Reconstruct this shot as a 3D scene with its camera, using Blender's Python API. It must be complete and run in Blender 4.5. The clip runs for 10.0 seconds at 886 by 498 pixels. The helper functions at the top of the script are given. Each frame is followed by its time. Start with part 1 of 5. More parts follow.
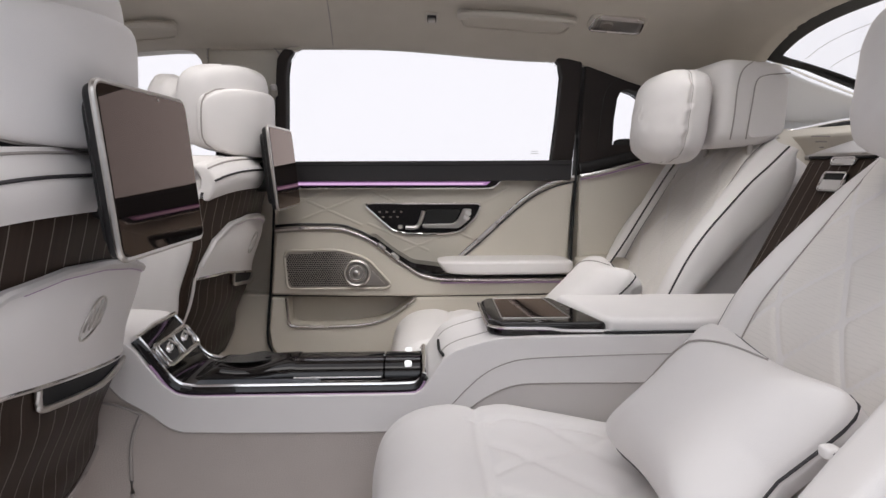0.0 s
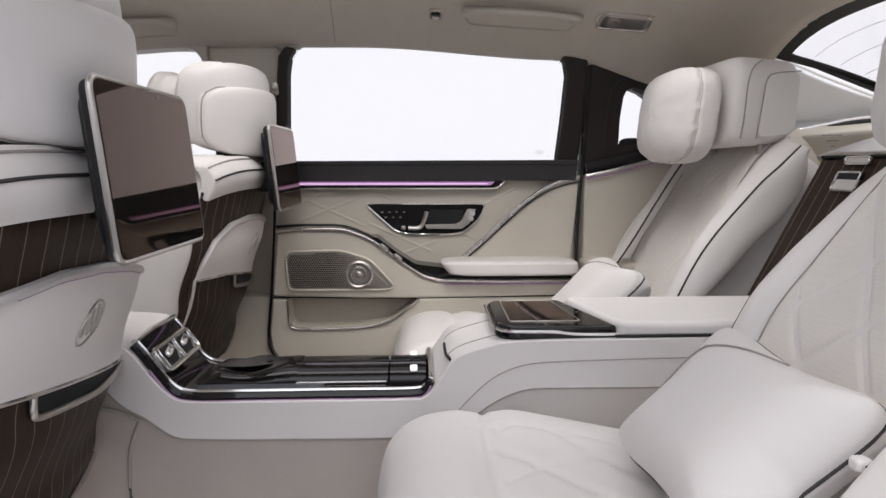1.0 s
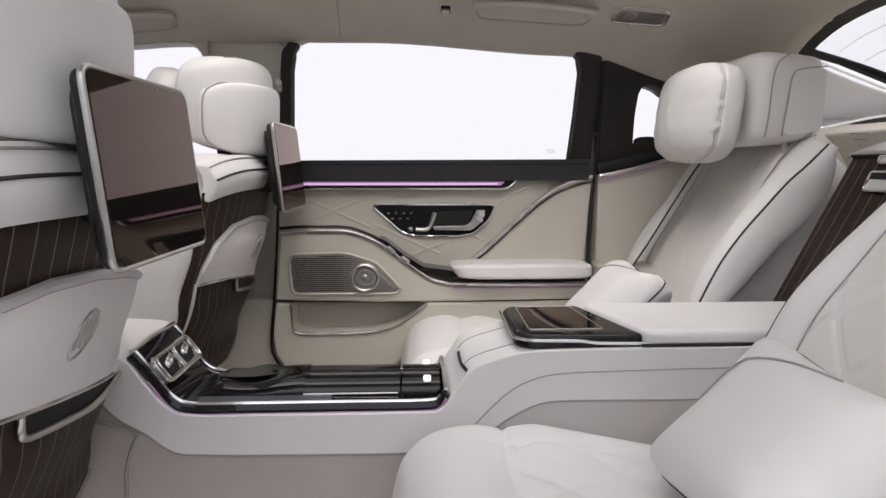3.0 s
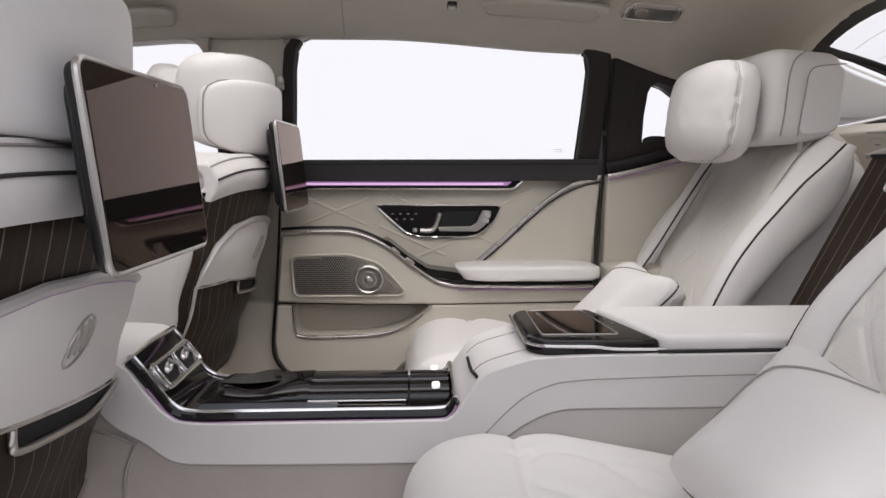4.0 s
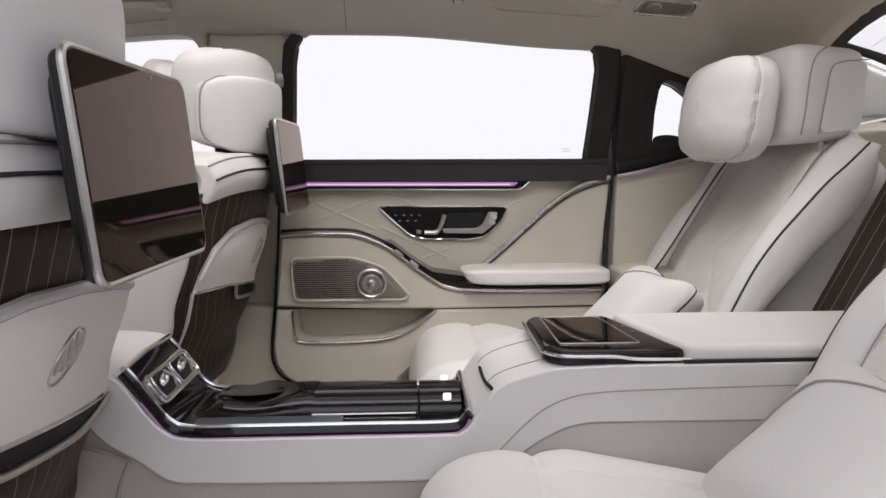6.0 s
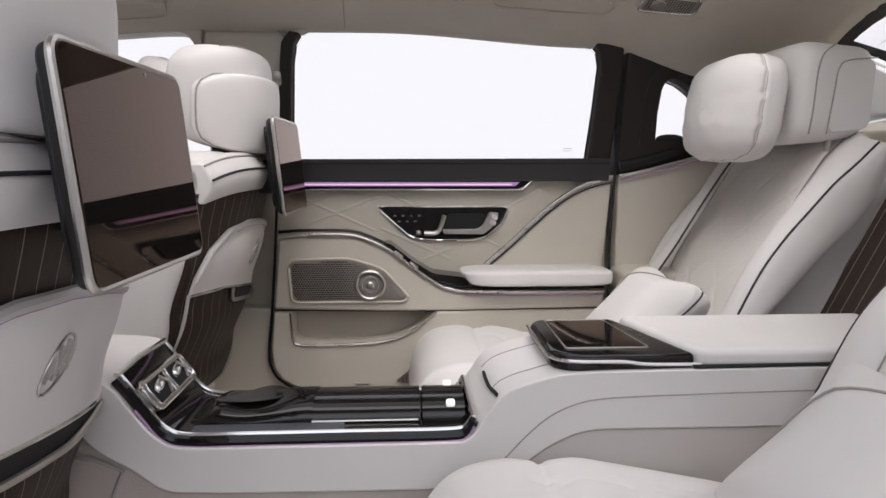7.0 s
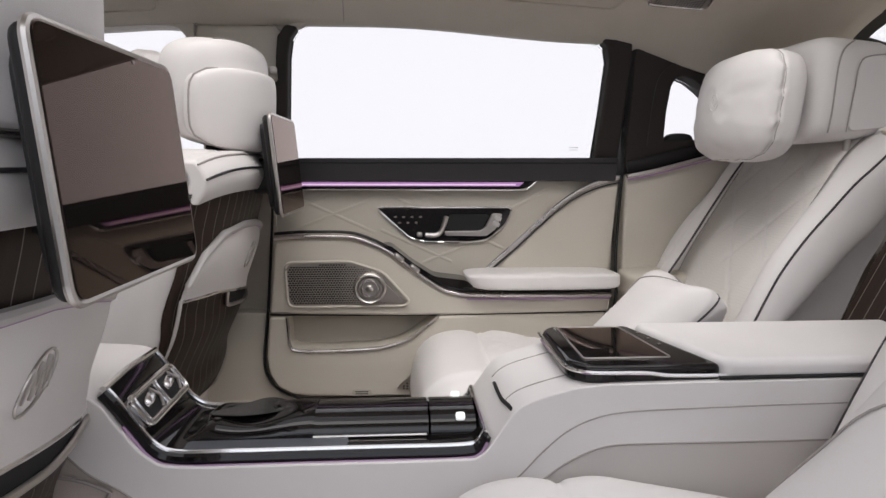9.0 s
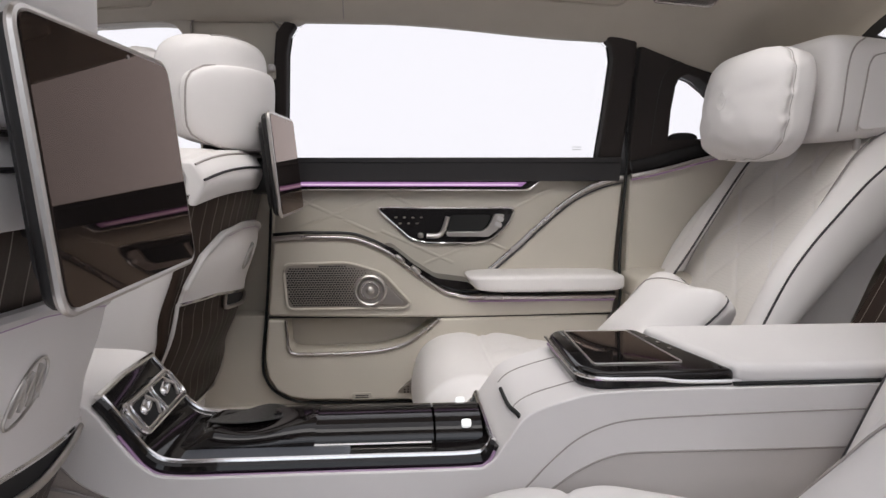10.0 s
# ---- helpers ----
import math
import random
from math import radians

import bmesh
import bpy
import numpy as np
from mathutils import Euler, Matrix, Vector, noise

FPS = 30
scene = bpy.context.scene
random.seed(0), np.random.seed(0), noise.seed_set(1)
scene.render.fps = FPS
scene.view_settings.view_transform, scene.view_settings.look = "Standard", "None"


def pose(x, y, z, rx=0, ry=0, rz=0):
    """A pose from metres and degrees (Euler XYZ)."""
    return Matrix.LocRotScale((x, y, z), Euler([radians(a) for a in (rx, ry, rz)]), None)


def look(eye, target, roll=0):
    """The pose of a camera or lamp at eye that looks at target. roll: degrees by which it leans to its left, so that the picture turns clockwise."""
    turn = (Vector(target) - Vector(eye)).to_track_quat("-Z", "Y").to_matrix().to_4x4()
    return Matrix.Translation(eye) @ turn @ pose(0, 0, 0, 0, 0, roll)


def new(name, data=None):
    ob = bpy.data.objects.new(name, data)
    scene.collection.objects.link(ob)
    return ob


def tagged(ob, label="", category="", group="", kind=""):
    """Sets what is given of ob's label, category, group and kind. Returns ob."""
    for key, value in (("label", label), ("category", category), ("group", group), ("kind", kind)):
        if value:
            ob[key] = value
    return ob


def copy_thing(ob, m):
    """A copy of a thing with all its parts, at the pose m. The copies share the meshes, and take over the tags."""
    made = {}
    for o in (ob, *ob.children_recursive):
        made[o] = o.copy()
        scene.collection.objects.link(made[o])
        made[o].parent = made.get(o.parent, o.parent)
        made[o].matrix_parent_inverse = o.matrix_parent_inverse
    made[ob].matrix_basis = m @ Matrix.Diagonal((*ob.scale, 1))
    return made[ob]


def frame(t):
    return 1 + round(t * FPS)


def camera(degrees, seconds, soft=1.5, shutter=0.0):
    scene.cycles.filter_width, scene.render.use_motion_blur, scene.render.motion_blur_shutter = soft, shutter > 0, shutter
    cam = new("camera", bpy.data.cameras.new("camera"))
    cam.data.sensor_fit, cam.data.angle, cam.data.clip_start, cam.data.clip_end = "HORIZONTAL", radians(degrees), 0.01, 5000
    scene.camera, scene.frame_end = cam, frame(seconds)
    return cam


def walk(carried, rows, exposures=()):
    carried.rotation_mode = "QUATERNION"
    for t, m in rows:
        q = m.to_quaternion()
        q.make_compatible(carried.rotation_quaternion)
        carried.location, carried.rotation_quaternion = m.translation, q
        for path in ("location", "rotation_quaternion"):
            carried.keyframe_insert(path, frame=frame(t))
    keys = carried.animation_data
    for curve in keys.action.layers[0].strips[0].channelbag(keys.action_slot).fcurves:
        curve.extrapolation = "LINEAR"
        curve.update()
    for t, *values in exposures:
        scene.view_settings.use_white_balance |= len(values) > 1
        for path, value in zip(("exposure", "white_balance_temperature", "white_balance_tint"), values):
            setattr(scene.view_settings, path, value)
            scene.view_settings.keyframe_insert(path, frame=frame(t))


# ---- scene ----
cam = camera(69.5, 10.0)
PATH = [
    (0, (-0.066, 0.318, 0.829), (0.019, 2.299, 0.568), 0.0),
    (0.5, (-0.071, 0.331, 0.829), (0.015, 2.312, 0.567), 0.0),
    (1, (-0.077, 0.344, 0.828), (0.011, 2.325, 0.567), 0.0),
    (1.5, (-0.081, 0.356, 0.828), (0.007, 2.337, 0.567), 0.0),
    (2, (-0.088, 0.371, 0.827), (0.002, 2.352, 0.567), 0.0),
    (2.5, (-0.093, 0.385, 0.827), (-0.003, 2.366, 0.566), 0.0),
    (4, (-0.113, 0.435, 0.825), (-0.02, 2.416, 0.565), 0.1),
    (4.5, (-0.118, 0.449, 0.825), (-0.023, 2.429, 0.565), 0.1),
    (5, (-0.124, 0.463, 0.824), (-0.025, 2.443, 0.565), 0.1),
    (5.5, (-0.129, 0.475, 0.824), (-0.027, 2.455, 0.565), 0.1),
    (7, (-0.142, 0.512, 0.824), (-0.023, 2.492, 0.564), 0.1),
    (7.5, (-0.147, 0.524, 0.824), (-0.022, 2.503, 0.563), 0.2),
    (8, (-0.151, 0.538, 0.823), (-0.02, 2.517, 0.563), 0.2),
    (8.5, (-0.156, 0.551, 0.823), (-0.019, 2.529, 0.563), 0.2),
    (9, (-0.161, 0.565, 0.822), (-0.019, 2.543, 0.563), 0.2),
    (9.5, (-0.167, 0.579, 0.822), (-0.019, 2.557, 0.562), 0.2),
    (10, (-0.17, 0.59, 0.822), (-0.018, 2.568, 0.562), 0.2),
]
walk(cam, [(t, look(eye, target, roll)) for t, eye, target, roll in PATH])

# ---- light ----
world = bpy.data.worlds.new("studio_white")
world.use_nodes = True
scene.world = world
bg = world.node_tree.nodes["Background"]
bg.inputs[0].default_value = (0.955, 0.94, 1.0, 1)
bg.inputs[1].default_value = 1.0


def unseen_lamp(name, power, sx, sy, eye, target, colour):
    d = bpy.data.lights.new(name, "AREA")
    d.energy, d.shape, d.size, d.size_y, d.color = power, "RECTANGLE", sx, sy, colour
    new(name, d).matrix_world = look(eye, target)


# Two unseen area lamps, added to brighten the cabin from the side and above.
unseen_lamp("unseen_softbox", 38, 4.5, 2.2, (-0.6, -2.9, 2.75), (0.1, 1.6, 0.6), (0.84, 0.905, 1.0))
unseen_lamp("unseen_overhead", 64, 3.6, 2.4, (-0.1, 0.3, 3.4), (0.0, 1.55, 0.7), (1.0, 0.965, 0.93))


# ---- materials ----
def material(name, base, rough=0.5, metal=0.0, coat=0.0, spec=0.5):
    m = bpy.data.materials.new(name)
    m.use_nodes = True
    n, l = m.node_tree.nodes, m.node_tree.links
    b = n["Principled BSDF"]
    b.inputs["Base Color"].default_value = (*base, 1)
    b.inputs["Roughness"].default_value = rough
    b.inputs["Metallic"].default_value = metal
    b.inputs["Coat Weight"].default_value = coat
    b.inputs["Specular IOR Level"].default_value = spec
    return m, n, l, b


def vary(m, n, l, b, base, amount, scale, grain, depth, kind="noise", stretch=(1, 1, 1), rough=0.0):
    """Colour drift at a large scale, fine relief at a small one."""
    co = n.new("ShaderNodeTexCoord")
    mp = n.new("ShaderNodeMapping")
    mp.inputs["Scale"].default_value = stretch
    l.new(co.outputs["Object"], mp.inputs["Vector"])
    big = n.new("ShaderNodeTexNoise")
    big.inputs["Scale"].default_value, big.inputs["Detail"].default_value = scale, 5
    l.new(mp.outputs[0], big.inputs["Vector"])
    mix = n.new("ShaderNodeMix")
    mix.data_type = "RGBA"
    mix.inputs[6].default_value = (*[c * (1 - amount) for c in base], 1)
    mix.inputs[7].default_value = (*[min(1, c * (1 + amount)) for c in base], 1)
    l.new(big.outputs["Fac"], mix.inputs[0])
    l.new(mix.outputs[2], b.inputs["Base Color"])
    if rough:
        ra = n.new("ShaderNodeMapRange")
        r0 = b.inputs["Roughness"].default_value
        ra.inputs[3].default_value, ra.inputs[4].default_value = r0 - rough, r0 + rough
        l.new(big.outputs["Fac"], ra.inputs[0])
        l.new(ra.outputs[0], b.inputs["Roughness"])
    if kind == "noise":
        fine = n.new("ShaderNodeTexNoise")
        fine.inputs["Detail"].default_value = 3
        out = fine.outputs["Fac"]
    else:
        fine = n.new("ShaderNodeTexVoronoi")
        fine.feature = "DISTANCE_TO_EDGE"
        out = fine.outputs["Distance"]
    fine.inputs["Scale"].default_value = grain
    l.new(mp.outputs[0], fine.inputs["Vector"])
    bump = n.new("ShaderNodeBump")
    bump.inputs["Strength"].default_value, bump.inputs["Distance"].default_value = 1.0, depth
    l.new(out, bump.inputs["Height"])
    l.new(bump.outputs[0], b.inputs["Normal"])
    return mix


def leather(name, base, rough=0.5):
    m, n, l, b = material(name, base, rough)
    vary(m, n, l, b, base, 0.045, 9, 620, 0.00028, "voronoi", rough=0.05)
    return m


def perforated(name, base):
    """Leather with a grid of fine holes."""
    m, n, l, b = material(name, base, 0.48)
    mix = vary(m, n, l, b, base, 0.03, 9, 620, 0.00015, "voronoi")
    co = n.new("ShaderNodeTexCoord")
    dots = n.new("ShaderNodeTexVoronoi")
    dots.inputs["Scale"].default_value, dots.inputs["Randomness"].default_value = 340, 0.0
    l.new(co.outputs["Object"], dots.inputs["Vector"])
    step = n.new("ShaderNodeMath")
    step.operation, step.inputs[1].default_value = "LESS_THAN", 0.3
    l.new(dots.outputs["Distance"], step.inputs[0])
    dark = n.new("ShaderNodeMix")
    dark.data_type = "RGBA"
    dark.inputs[7].default_value = (*[c * 0.91 for c in base], 1)
    l.new(step.outputs[0], dark.inputs[0])
    l.new(mix.outputs[2], dark.inputs[6])
    l.new(dark.outputs[2], b.inputs["Base Color"])
    return m


def cloth(name, base, grain, depth, rough=0.9):
    m, n, l, b = material(name, base, rough, spec=0.2)
    vary(m, n, l, b, base, 0.07, 14, grain, depth)
    b.inputs["Sheen Weight"].default_value = 0.15
    return m


WHITE = leather("white_leather", (0.775, 0.744, 0.730))
WHITE_PERF = perforated("white_perforated_leather", (0.775, 0.738, 0.70))
# The white leather again, darkened in colour for the shade on the lower bridge.
SHADED_WHITE = leather("shaded_white_leather", (0.64, 0.60, 0.575))
BEIGE = leather("beige_leather", (0.61, 0.565, 0.49))
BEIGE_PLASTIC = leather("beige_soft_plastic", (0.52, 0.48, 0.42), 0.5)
HEADLINER = cloth("headliner_cloth", (0.545, 0.50, 0.435), 900, 0.0004)
CARPET = cloth("beige_carpet", (0.52, 0.465, 0.43), 700, 0.0011)
m, n, l, b = material("piano_black", (0.010, 0.0085, 0.0085), 0.045, spec=0.42)
vary(m, n, l, b, (0.010, 0.0085, 0.0085), 0.3, 6, 30, 0.00002)
GLOSS = m
m, n, l, b = material("black_vinyl", (0.011, 0.010, 0.010), 0.42, spec=0.35)
vary(m, n, l, b, (0.011, 0.010, 0.010), 0.15, 8, 700, 0.00012, "voronoi")
BLACK = m
m, n, l, b = material("grey_vinyl", (0.034, 0.032, 0.033), 0.38, spec=0.4)
vary(m, n, l, b, (0.034, 0.032, 0.033), 0.15, 8, 700, 0.00012, "voronoi")
SILL = m
m, n, l, b = material("brown_black_cloth", (0.020, 0.014, 0.012), 0.75)
vary(m, n, l, b, (0.020, 0.014, 0.012), 0.15, 8, 900, 0.0003)
PILLAR = m
m, n, l, b = material("dark_walnut", (0.034, 0.0225, 0.017), 0.38, spec=0.14)
vary(m, n, l, b, (0.034, 0.0225, 0.017), 0.45, 22, 160, 0.00006, stretch=(1, 6, 0.35), rough=0.05)
WOOD = m
m, n, l, b = material("pale_inlay", (0.21, 0.18, 0.16), 0.3, 0.4)
INLAY = m
m, n, l, b = material("polished_chrome", (0.80, 0.79, 0.79), 0.13, 1.0)
vary(m, n, l, b, (0.80, 0.79, 0.79), 0.05, 20, 300, 0.00001, rough=0.03)
CHROME = m
m, n, l, b = material("brushed_metal", (0.60, 0.57, 0.54), 0.34, 1.0)
vary(m, n, l, b, (0.60, 0.57, 0.54), 0.06, 30, 800, 0.00004, stretch=(1, 1, 8))
METAL = m
m, n, l, b = material("screen_glass", (0.010, 0.009, 0.009), 0.4, spec=0.0)
gloss, fres, mixer = n.new("ShaderNodeBsdfGlossy"), n.new("ShaderNodeFresnel"), n.new("ShaderNodeMixShader")
gloss.inputs["Roughness"].default_value = 0.03
tint = n.new("ShaderNodeMixRGB")
tint.inputs[1].default_value, tint.inputs[2].default_value = (0.84, 0.62, 0.52, 1), (1.0, 0.96, 0.93, 1)
l.new(fres.outputs[0], tint.inputs[0])
l.new(tint.outputs[0], gloss.inputs["Color"])
fres.inputs["IOR"].default_value = 1.50
l.new(fres.outputs[0], mixer.inputs[0])
l.new(b.outputs[0], mixer.inputs[1])
l.new(gloss.outputs[0], mixer.inputs[2])
l.new(mixer.outputs[0], n["Material Output"].inputs["Surface"])
SCREEN = m
m, n, l, b = material("bronze_grille", (0.50, 0.46, 0.415), 0.38, 0.9)
vary(m, n, l, b, (0.50, 0.46, 0.415), 0.08, 30, 800, 0.00004, stretch=(1, 1, 8))
GRILLE_METAL = m
m, n, l, b = material("dark_gap", (0.008, 0.008, 0.008), 0.7)
GAP = m
m, n, l, b = material("grey_thread", (0.36, 0.33, 0.31), 0.6)
THREAD = m
m, n, l, b = material("dark_piping", (0.035, 0.032, 0.035), 0.5)
PIPING = m
m, n, l, b = material("studio_floor", (0.62, 0.62, 0.63), 0.35)
vary(m, n, l, b, (0.62, 0.62, 0.63), 0.03, 2, 60, 0.0001)
STUDIO = m
# Slate colour holds the cool reflection on the gloss tray floor.
m, n, l, b = material("reflected_slate", (0.085, 0.092, 0.108), 0.3)
vary(m, n, l, b, (0.085, 0.092, 0.108), 0.12, 12, 700, 0.0001, "voronoi")
REFLECT_SLATE = m
# Lighter grey that stands for a reflection on the black recess.
m, n, l, b = material("reflected_grey_gloss", (0.040, 0.040, 0.038), 0.16)
vary(m, n, l, b, (0.040, 0.040, 0.038), 0.1, 12, 500, 0.00003)
REFLECT_GREY = m
m, n, l, b = material("satin_chrome", (0.66, 0.62, 0.60), 0.27, 1.0)
vary(m, n, l, b, (0.66, 0.62, 0.60), 0.04, 8, 90, 0.000004, rough=0.03)
SATIN_CHROME = m
# Dark cloth for the unseen wall that holds back near-side light.
BLOCK_CLOTH = cloth("grey_block_cloth", (0.16, 0.16, 0.165), 60, 0.002)
# Bluish paleness puts the rear window's sky light into the pillar's colour.
m, n, l, b = material("window_lit_trim", (0.84, 0.85, 0.88), 0.28)
vary(m, n, l, b, (0.84, 0.85, 0.88), 0.02, 9, 500, 0.0001)
WINDOW_LIT = m
m, n, l, b = material("satin_silver", (0.70, 0.68, 0.67), 0.4, 0.5)
SATIN = m
m, n, l, b = material("car_paint", (0.5, 0.5, 0.5), 0.3, 0.3, 0.8)
PAINT = m
m, n, l, b = material("window_glass", (1, 1, 1), 0.0)
b.inputs["Transmission Weight"].default_value, b.inputs["IOR"].default_value = 1.0, 1.12
GLASS = m
m, n, l, b = material("thin_glass", (1, 1, 1), 0.0)
clear, shine, blend = n.new("ShaderNodeBsdfTransparent"), n.new("ShaderNodeBsdfGlossy"), n.new("ShaderNodeMixShader")
shine.inputs["Roughness"].default_value, blend.inputs[0].default_value = 0.02, 0.05
l.new(clear.outputs[0], blend.inputs[1])
l.new(shine.outputs[0], blend.inputs[2])
l.new(blend.outputs[0], n["Material Output"].inputs["Surface"])
THIN_GLASS = m
m, n, l, b = material("lamp_lens", (0.85, 0.85, 0.85), 0.15)
LENS = m
m, n, l, b = material("violet_light_guide", (0.3, 0.15, 0.3), 0.3)
b.inputs["Emission Color"].default_value = (0.60, 0.32, 0.72, 1)
b.inputs["Emission Strength"].default_value = 0.36
VIOLET = m
m, n, l, b = material("pink_light_core", (0.5, 0.4, 0.5), 0.3)
b.inputs["Emission Color"].default_value = (0.86, 0.62, 0.84, 1)
b.inputs["Emission Strength"].default_value = 0.75
PINK_CORE = m
m, n, l, b = material("dim_violet_light_guide", (0.35, 0.25, 0.35), 0.3)
b.inputs["Emission Color"].default_value = (0.62, 0.22, 0.70, 1)
b.inputs["Emission Strength"].default_value = 0.05
DIM_VIOLET = m
m, n, l, b = material("white_light_button", (0.8, 0.8, 0.8), 0.3)
b.inputs["Emission Color"].default_value = (1, 1, 1, 1)
b.inputs["Emission Strength"].default_value = 0.8
BUTTON = m


# ---- mesh helpers ----
def thing(name, base, label, category, group="", kind=""):
    ob = new(name)
    ob.location = base
    ob.empty_display_size = 0.05
    return tagged(ob, label, category, group, kind)


def link(name, bm, mat, parent=None, label="", angle=40):
    bmesh.ops.recalc_face_normals(bm, faces=bm.faces)
    me = bpy.data.meshes.new(name)
    bm.to_mesh(me)
    bm.free()
    me.materials.append(mat)
    me.shade_smooth()
    me.set_sharp_from_angle(angle=radians(angle))
    ob = new(name, me)
    if parent:
        ob.parent = parent
        if parent.type == "EMPTY":
            ob.matrix_parent_inverse = Matrix.Translation(-parent.location)
    if label:
        ob["label"] = label
    return ob


part = link


def soften(ob, width, segments=3, angle=35):
    mod = ob.modifiers.new("soft_edges", "BEVEL")
    mod.width, mod.segments, mod.limit_method, mod.angle_limit = width, segments, "ANGLE", radians(angle)
    mod.harden_normals = True
    mod.use_clamp_overlap = True
    return ob


def thicken(ob, t, offset=-1.0):
    mod = ob.modifiers.new("thickness", "SOLIDIFY")
    mod.thickness, mod.offset = t, offset
    return ob


def glide(pts, n=8, closed=False):
    """A smooth line through the points."""
    p = [Vector(q) for q in pts]
    out, k = [], len(p)
    for i in range(k if closed else k - 1):
        a, b_, c, d = (p[(i + j) % k] if closed else p[min(max(i + j, 0), k - 1)] for j in (-1, 0, 1, 2))
        for s in range(n):
            t = s / n
            out.append(0.5 * (2 * b_ + (c - a) * t + (2 * a - 5 * b_ + 4 * c - d) * t * t + (3 * b_ - a - 3 * c + d) * t ** 3))
    if not closed:
        out.append(p[-1])
    return out


def rounded(pts, r, n=5):
    """A closed outline in two numbers with its corners rounded."""
    out, k = [], len(pts)
    for i in range(k):
        a, b_, c = Vector(pts[i - 1]), Vector(pts[i]), Vector(pts[(i + 1) % k])
        ra = min(r, (a - b_).length * 0.45, (c - b_).length * 0.45)
        p, q = b_ + (a - b_).normalized() * ra, b_ + (c - b_).normalized() * ra
        for s in range(n + 1):
            t = s / n
            out.append((1 - t) ** 2 * p + 2 * t * (1 - t) * b_ + t * t * q)
    return out


def tube(pts, r, seg=8, closed=False, squash=(1, 1), up=(0, 0, 1)):
    bm = bmesh.new()
    p = [Vector(q) for q in pts]
    k, rings = len(p), []
    for i in range(k):
        d = (p[(i + 1) % k] - p[i - 1]) if closed else (p[min(i + 1, k - 1)] - p[max(i - 1, 0)])
        d.normalize()
        side = d.cross(Vector(up))
        if side.length < 1e-4:
            side = d.cross(Vector((1, 0.01, 0)))
        side.normalize()
        top = side.cross(d)
        rr = r[i] if isinstance(r, list) else r
        rings.append([bm.verts.new(p[i] + side * rr * squash[0] * math.cos(a) + top * rr * squash[1] * math.sin(a))
                      for a in (2 * math.pi * s / seg for s in range(seg))])
    for i in range(k if closed else k - 1):
        a, b_ = rings[i], rings[(i + 1) % k]
        for s in range(seg):
            bm.faces.new((a[s], a[(s + 1) % seg], b_[(s + 1) % seg], b_[s]))
    if not closed:
        bm.faces.new(rings[0][::-1])
        bm.faces.new(rings[-1])
    return bm


def prism(outline, y0, y1, axis="y", lean=0.0, ref=0.0):
    """An outline in (x, z), drawn out along y (or in (y, z) along x, or (x, y) along z). lean: metres of y per metre of z above ref."""
    bm = bmesh.new()
    rows = []
    for d in (y0, y1):
        row = []
        for a, c in outline:
            v = {"y": (a, d + lean * (c - ref), c), "x": (d, a, c), "z": (a, c, d)}[axis]
            row.append(bm.verts.new(v))
        rows.append(row)
    k = len(outline)
    for i in range(k):
        bm.faces.new((rows[0][i], rows[0][(i + 1) % k], rows[1][(i + 1) % k], rows[1][i]))
    bm.faces.new(rows[0])
    bm.faces.new(rows[1][::-1])
    return bm


def patch(f, nu=24, nv=24):
    bm = bmesh.new()
    g = [[bm.verts.new(f(i / nu, j / nv)) for j in range(nv + 1)] for i in range(nu + 1)]
    for i in range(nu):
        for j in range(nv):
            bm.faces.new((g[i][j], g[i + 1][j], g[i + 1][j + 1], g[i][j + 1]))
    return bm


def slab(f, back, nu=24, nv=24):
    """A closed sheet: its face from f, its back set off by a vector."""
    bm = bmesh.new()
    a = [[bm.verts.new(f(i / nu, j / nv)) for j in range(nv + 1)] for i in range(nu + 1)]
    c = [[bm.verts.new(v.co + back) for v in row] for row in a]
    for i in range(nu):
        for j in range(nv):
            bm.faces.new((a[i][j], a[i + 1][j], a[i + 1][j + 1], a[i][j + 1]))
            bm.faces.new((c[i][j], c[i][j + 1], c[i + 1][j + 1], c[i + 1][j]))
    for i in range(nu):
        bm.faces.new((a[i][0], c[i][0], c[i + 1][0], a[i + 1][0]))
        bm.faces.new((a[i][nv], a[i + 1][nv], c[i + 1][nv], c[i][nv]))
    for j in range(nv):
        bm.faces.new((a[0][j], a[0][j + 1], c[0][j + 1], c[0][j]))
        bm.faces.new((a[nu][j], c[nu][j], c[nu][j + 1], a[nu][j + 1]))
    return bm


def softbox_mesh(size, power, m, res=14, shape=None):
    """A block with soft, rounded sides: size in metres, power 2 (round) to 10 (square)."""
    bm = bmesh.new()
    seen = {}

    def vert(p):
        key = tuple(round(c, 5) for c in p)
        if key not in seen:
            q = Vector(p)
            q = q / (sum(abs(c) ** power for c in q) ** (1 / power))
            v = Vector((q.x * size[0] / 2, q.y * size[1] / 2, q.z * size[2] / 2))
            if shape:
                v = shape(v, q)
            seen[key] = bm.verts.new(m @ v)
        return seen[key]

    for ax in range(3):
        for s in (-1, 1):
            for i in range(res):
                for j in range(res):
                    quad = []
                    for di, dj in ((0, 0), (1, 0), (1, 1), (0, 1)):
                        a, c = 2 * (i + di) / res - 1, 2 * (j + dj) / res - 1
                        p = [0, 0, 0]
                        p[ax], p[(ax + 1) % 3], p[(ax + 2) % 3] = s, math.tan(a * 0.7854), math.tan(c * 0.7854)
                        quad.append(vert(p))
                    bm.faces.new(quad if s > 0 else quad[::-1])
    return bm


def block(x0, x1, y0, y1, z0, z1):
    return prism([(x0, z0), (x1, z0), (x1, z1), (x0, z1)], y0, y1)


